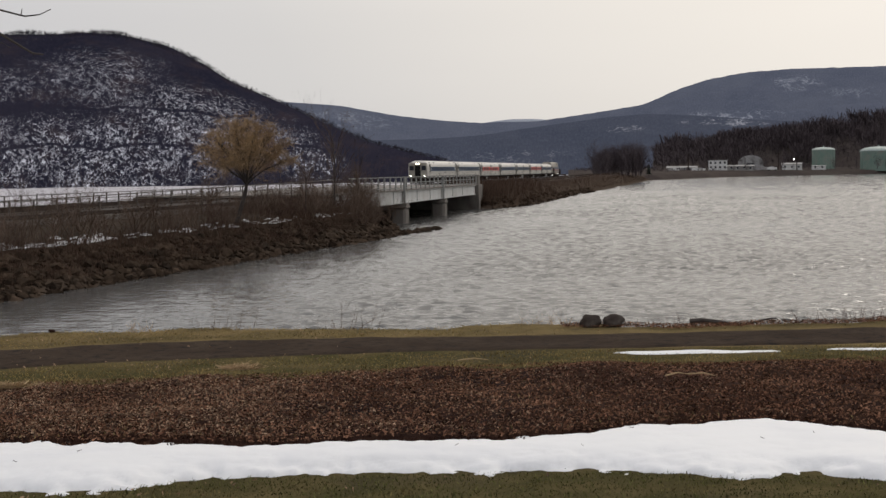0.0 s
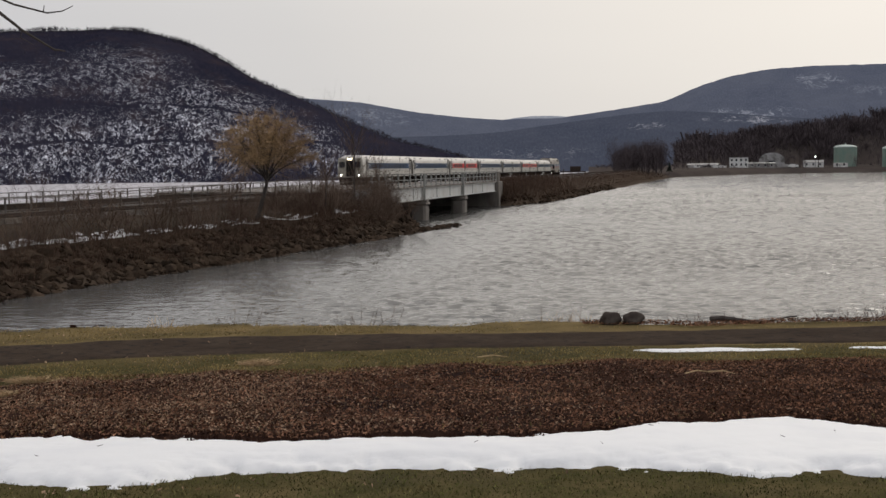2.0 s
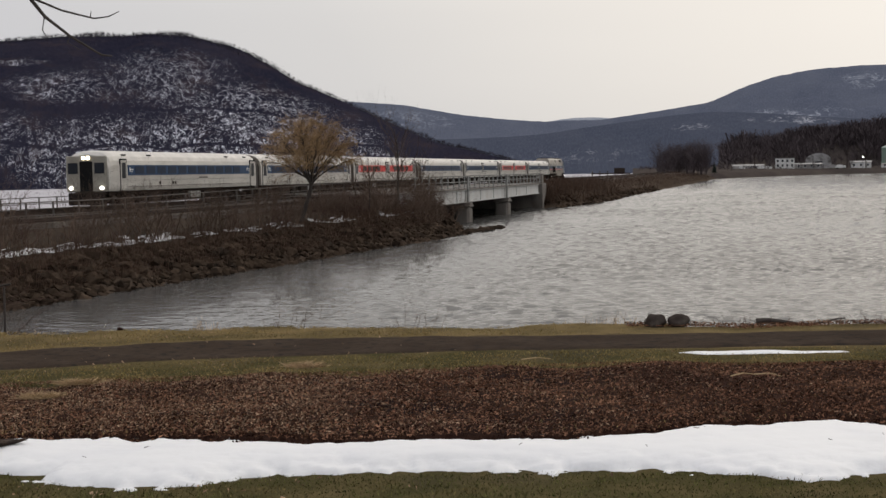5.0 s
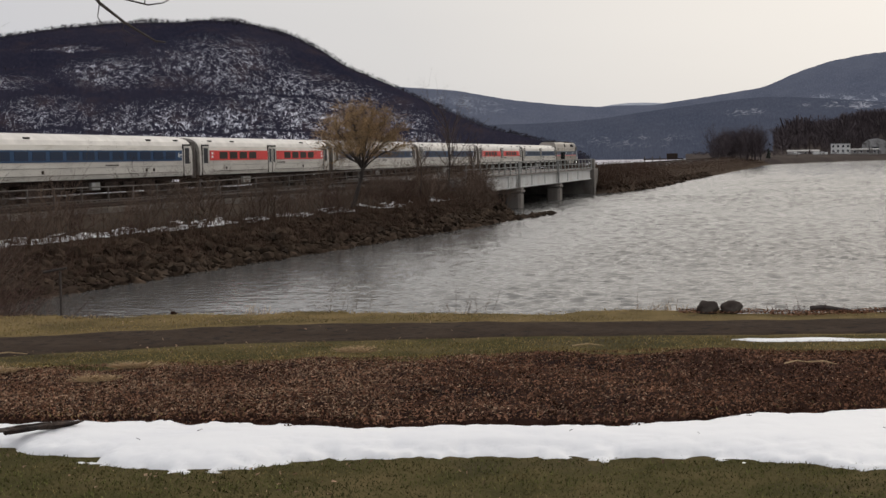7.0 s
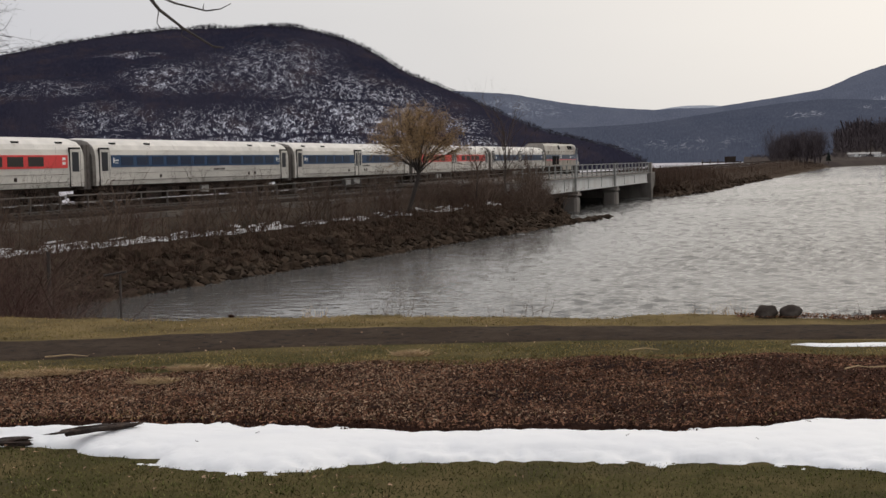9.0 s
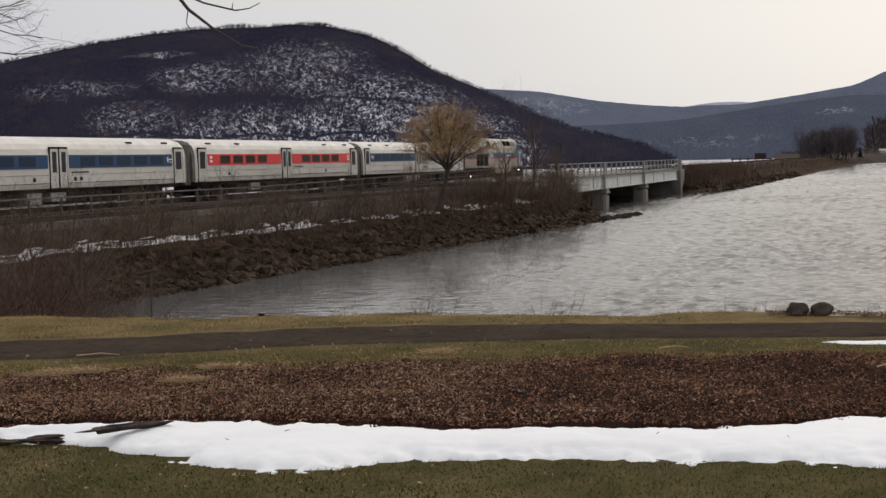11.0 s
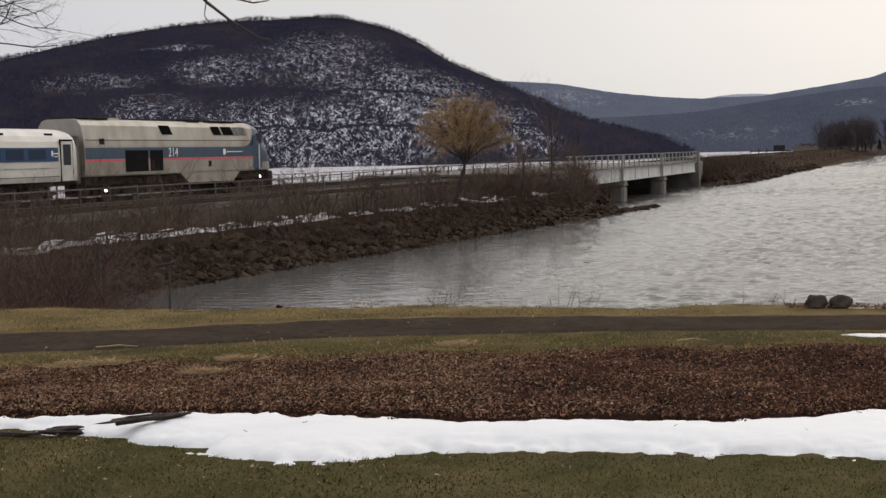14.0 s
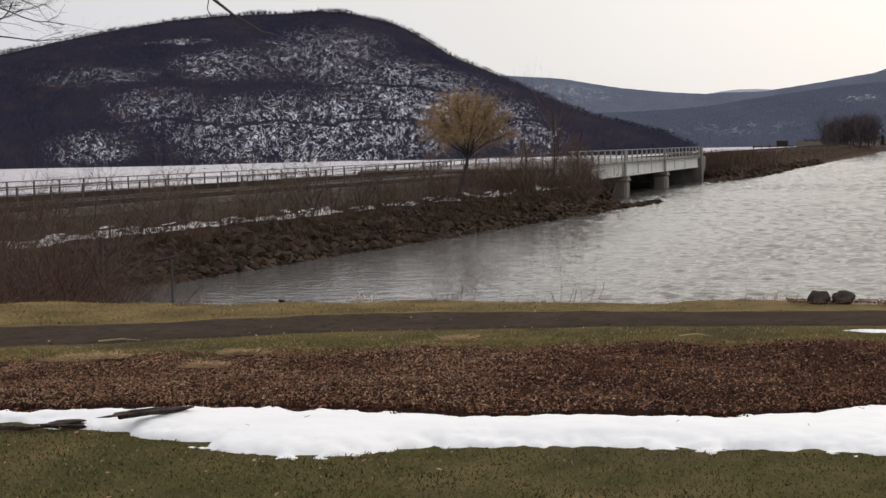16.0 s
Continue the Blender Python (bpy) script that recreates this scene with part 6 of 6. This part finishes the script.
def locomotive():
    """Diesel at the tail; coupled end at x = 0, its cab and sloped nose at the far end."""
    c = empty("locomotive", Matrix(), "silver diesel locomotive with a blue band and red line", "locomotive")
    prof = [(-1.45, 1.35), (-1.5, 1.6), (-1.5, 2.95), (-1.46, 3.3), (-1.3, 4.05), (-1.1, 4.3), (-0.8, 4.4), (0.8, 4.4), (1.1, 4.3), (1.3, 4.05), (1.46, 3.3), (1.5, 2.95), (1.5, 1.6), (1.45, 1.35)]
    bm = loft(bmesh.new(), prof, [0.25, 0.5, 9, 18.4])
    part("body", bm, M_LOCOSILVER, c)
    # cab with raked nose
    bm = bmesh.new()
    secs = [(18.4, 4.40, 1.0), (19.0, 4.32, 1.0), (19.35, 4.2, 0.98), (20.25, 3.35, 0.93), (20.55, 2.9, 0.88), (20.8, 1.9, 0.82), (20.8, 1.35, 0.82)]
    rings = []
    for x, top, w in secs:
        ring = []
        for y, z in prof:
            zz = 1.35 + (z - 1.35) * (top - 1.35) / 3.05 if top > 1.4 else 1.35 + (z - 1.35) * 0.01
            ring.append(bm.verts.new((x, y * w, zz)))
        rings.append(ring)
    n = len(prof)
    for a, b in zip(rings, rings[1:]):
        for i in range(n):
            bm.faces.new((a[i], b[i], b[(i + 1) % n], a[(i + 1) % n]))
    bm.faces.new(rings[0])
    bm.faces.new(rings[-1][::-1])
    bmesh.ops.recalc_face_normals(bm, faces=bm.faces)
    cab = part("cab", bm, M_LOCOBLUE, c, "blue cab with a raked nose")
    bm = bmesh.new()
    vs = [bm.verts.new(p) for p in ((19.42, -1.15, 4.17), (19.42, 1.15, 4.17), (20.2, 1.12, 3.44), (20.2, -1.12, 3.44))]
    bm.faces.new(vs)
    bmesh.ops.solidify(bm, geom=bm.faces[:], thickness=-0.03)
    part("windscreen", bm, M_PANE, cab)
    for side in (-1, 1):
        k = side
        def sl(x0, x1, z0, z1, out=1.5, t=0.015):
            ya, yb = sorted((k * (out - 0.02), k * (out + t)))
            return abox(x0, x1, ya, yb, z0, z1)
        part("blue_band", sl(0.3, 18.4, 2.27, 2.87, t=0.006), M_LOCOBLUE, c, "blue band along the side")
        part("lower_panel", sl(0.3, 18.4, 1.42, 2.14, out=1.497, t=0.006), material("grimy_loco_side", (0.31, 0.28, 0.235), 0.6, second=(0.21, 0.18, 0.145), scale=0.9, third=(0.13, 0.1, 0.075), third_scale=0.6, third_mix=(0.56, 0.76), stretch=(1, 1, 0.4)), c, "grey side panel brown with road grime")
        part("red_line", sl(0.3, 18.9, 2.15, 2.24, t=0.007), M_LOCORED, c, "thin red line")
        part("cab_door", sl(18.2, 18.75, 1.5, 3.6, out=1.49, t=0.02), M_LOCOBLUE, cab)
        part("cab_window", sl(18.85, 19.55, 3.1, 3.75, out=1.44, t=0.02), M_PANE, cab)
        part("pale_cheek", sl(18.45, 20.4, 1.4, 1.9, out=1.42, t=0.04), M_LOCOSILVER, cab)
        for a, b in ((3.9, 6.1), (6.3, 7.6)):
            g = part("grille", sl(a, b, 1.55, 2.72, t=0.02), M_GASKET, c, "dark louvred grille")
            for q in range(5):
                part("louvre", sl(a + 0.05, b - 0.05, 1.62 + 0.24 * q, 1.66 + 0.24 * q, t=0.035), M_GASKET, g)
        for a, b in ((7.5, 8.6), (13.2, 14.2), (14.4, 15.7), (15.85, 17.4)):
            bm = bmesh.new()
            r = [bm.verts.new((a + 0.25 if z < 3.8 else a, k * y, z)) for z, y in ((3.6, 1.425), (4.12, 1.305))] + [bm.verts.new((b + 0.25 if z < 3.8 else b, k * y, z)) for z, y in ((4.12, 1.305), (3.6, 1.425))]
            bm.faces.new(r)
            bmesh.ops.solidify(bm, geom=bm.faces[:], thickness=0.03)
            part("air_intake", bm, M_GASKET if b < 15.8 else M_BOXGREY, c, "dark slanted air intake")
        part("emblem", sl(14.4, 14.7, 2.4, 2.76, t=0.012), M_WHITE, c, "small plain white emblem")
        part("emblem", sl(14.8, 16.8, 2.55, 2.6, t=0.012), M_WHITE, c)
        part("handrail", sl(18.95, 19.0, 1.5, 3.0, out=1.5, t=0.05), M_WHITE, c)
        part("stain_panel", sl(12.6, 12.95, 1.7, 2.05, t=0.012), M_UNDER, c)
        part("side_hatch", sl(1.6, 2.05, 2.95, 3.35, out=1.47, t=0.02), M_UNDER, c)
        # dark strip drawn for the shade along the crease of the upper side
        part("crease_shade_line", sl(0.4, 18.2, 3.26, 3.29, out=1.455, t=0.02), M_DARKSTEEL, c)
        bm = bmesh.new()
        bend = [(17.0, 2.87, 1.51), (17.6, 3.0, 1.5), (18.05, 3.25, 1.475), (18.3, 3.6, 1.43), (18.4, 4.0, 1.34), (18.42, 2.87, 1.51)]
        bm.faces.new([bm.verts.new((x, k * y, z)) for x, z, y in bend])
        bmesh.ops.solidify(bm, geom=bm.faces[:], thickness=0.012)
        part("blue_swoop", bm, M_LOCOBLUE, c, "blue paint sweeping up to the cab roof")
    num = share("fleet_number", text_mesh("214", 0.7, M_WHITE), c, pose(8.7, -1.512, 2.56, 90, 0, 0))
    num["label"] = "white painted number 214"
    bm = bmesh.new()
    low = [bm.verts.new((x, y, z)) for y in (-1.47, 1.47) for x, z in ((9.4, 1.4), (10.4, 0.78), (15.6, 0.78), (16.6, 1.4))]
    for q in ((0, 1, 2, 3), (7, 6, 5, 4), (0, 4, 5, 1), (1, 5, 6, 2), (2, 6, 7, 3), (3, 7, 4, 0)):
        bm.faces.new([low[i] for i in q])
    part("skirt", bm, MATS["grimy_loco_side"], c, "stained pale tank skirt with sloped ends")
    part("roof_hatch", abox(6.5, 10.5, -0.7, 0.7, 4.4, 4.52), M_DARKSTEEL, c)
    part("roof_hatch", abox(1.5, 4.5, -0.8, 0.8, 4.4, 4.5), M_LOCOSILVER, c)
    for a, b, h in ((0.5, 3.2, 4.5), (11.2, 12.6, 4.56), (13.2, 16.8, 4.5)):
        part("roof_fan", abox(a, b, -1.0, 1.0, 4.38, h, bevel=0.04), M_UNDER, c, "dark roof fan housing")
    part("horn", abox(18.6, 18.9, -0.3, 0.3, 4.4, 4.55), M_DARKSTEEL, c)
    part("gangway", abox(0.0, 0.25, -0.75, 0.75, 1.0, 3.4), M_GASKET, c)
    part("underframe", abox(0.5, 20.6, -1.25, 1.25, 0.9, 1.36), M_UNDER, c)
    part("centre_sill", abox(1.0, 20.2, -0.4, 0.4, 0.3, 0.92), M_UNDER, c)
    part("pilot", abox(20.3, 21.0, -1.4, 1.4, 0.2, 1.3, bevel=0.08), M_UNDER, c, "dark pilot and plow")
    for y in (-1.0, 1.0):
        bm = bmesh.new()
        disc(bm, (20.95, y, 1.45), (1, 0, 0), 0.1, 0.12, 12)
        part("marker_light", bm, M_WHITE, c)
    bm = bmesh.new()
    disc(bm, (19.1, -1.45, 0.95), (0, 1, 0), 0.06, 0.06, 10)
    part("step_light", bm, M_GLOWW, c)
    bm = bmesh.new()
    disc(bm, (2.1, -1.42, 0.6), (0, 1, 0), 0.07, 0.06, 10)
    part("step_light", bm, M_GLOWW, c)
    for x in (4.4, 17.9):
        bogie(c, x, 2.8)
    return c


TRAIN = []


def make_train():
    plan = [("blue", False, True, "stainless driving coach with lit headlights and a dark blue band"),
            ("blue", False, False, "stainless commuter coach with a dark blue window band"),
            ("red", True, False, "stainless commuter coach with a red window band and centre doors"),
            ("blue", False, False, "stainless commuter coach with a dark blue window band"),
            ("blue", True, False, "stainless commuter coach with a dark blue band and centre doors"),
            ("red", True, False, "stainless commuter coach with a red window band and centre doors"),
            ("blue", True, False, "stainless commuter coach with a dark blue band and centre doors")]
    made = {}
    for k, (col, cd, cab, label) in enumerate(plan):
        key = (col, cd, cab)
        if key in made:
            c = copy_thing(made[key], Matrix())
        else:
            c = made[key] = coach(col, cd, cab, label, 60 + k)
        TRAIN.append((c, COUPLED * k))
    TRAIN.append((locomotive(), COUPLED * 7))


make_train()


def motions():
    """The train runs towards the viewer's left and slows a little."""
    for thing, back in TRAIN:
        rows = []
        for k in range(33):
            t = k * 0.5
            front = 199.2 - 25.34 * t + 0.157 * t * t
            rows.append((t, at(front + back, TRACK_D, RAIL)))
        walk(thing, rows)
    # the chop drifts slowly down the wind
    walk(WATER_SHEET, [(t, pose(0.22 * t, -0.4 * t, WATER)) for t in (0.0, 4.0, 8.0, 12.0, 16.0)])


motions()
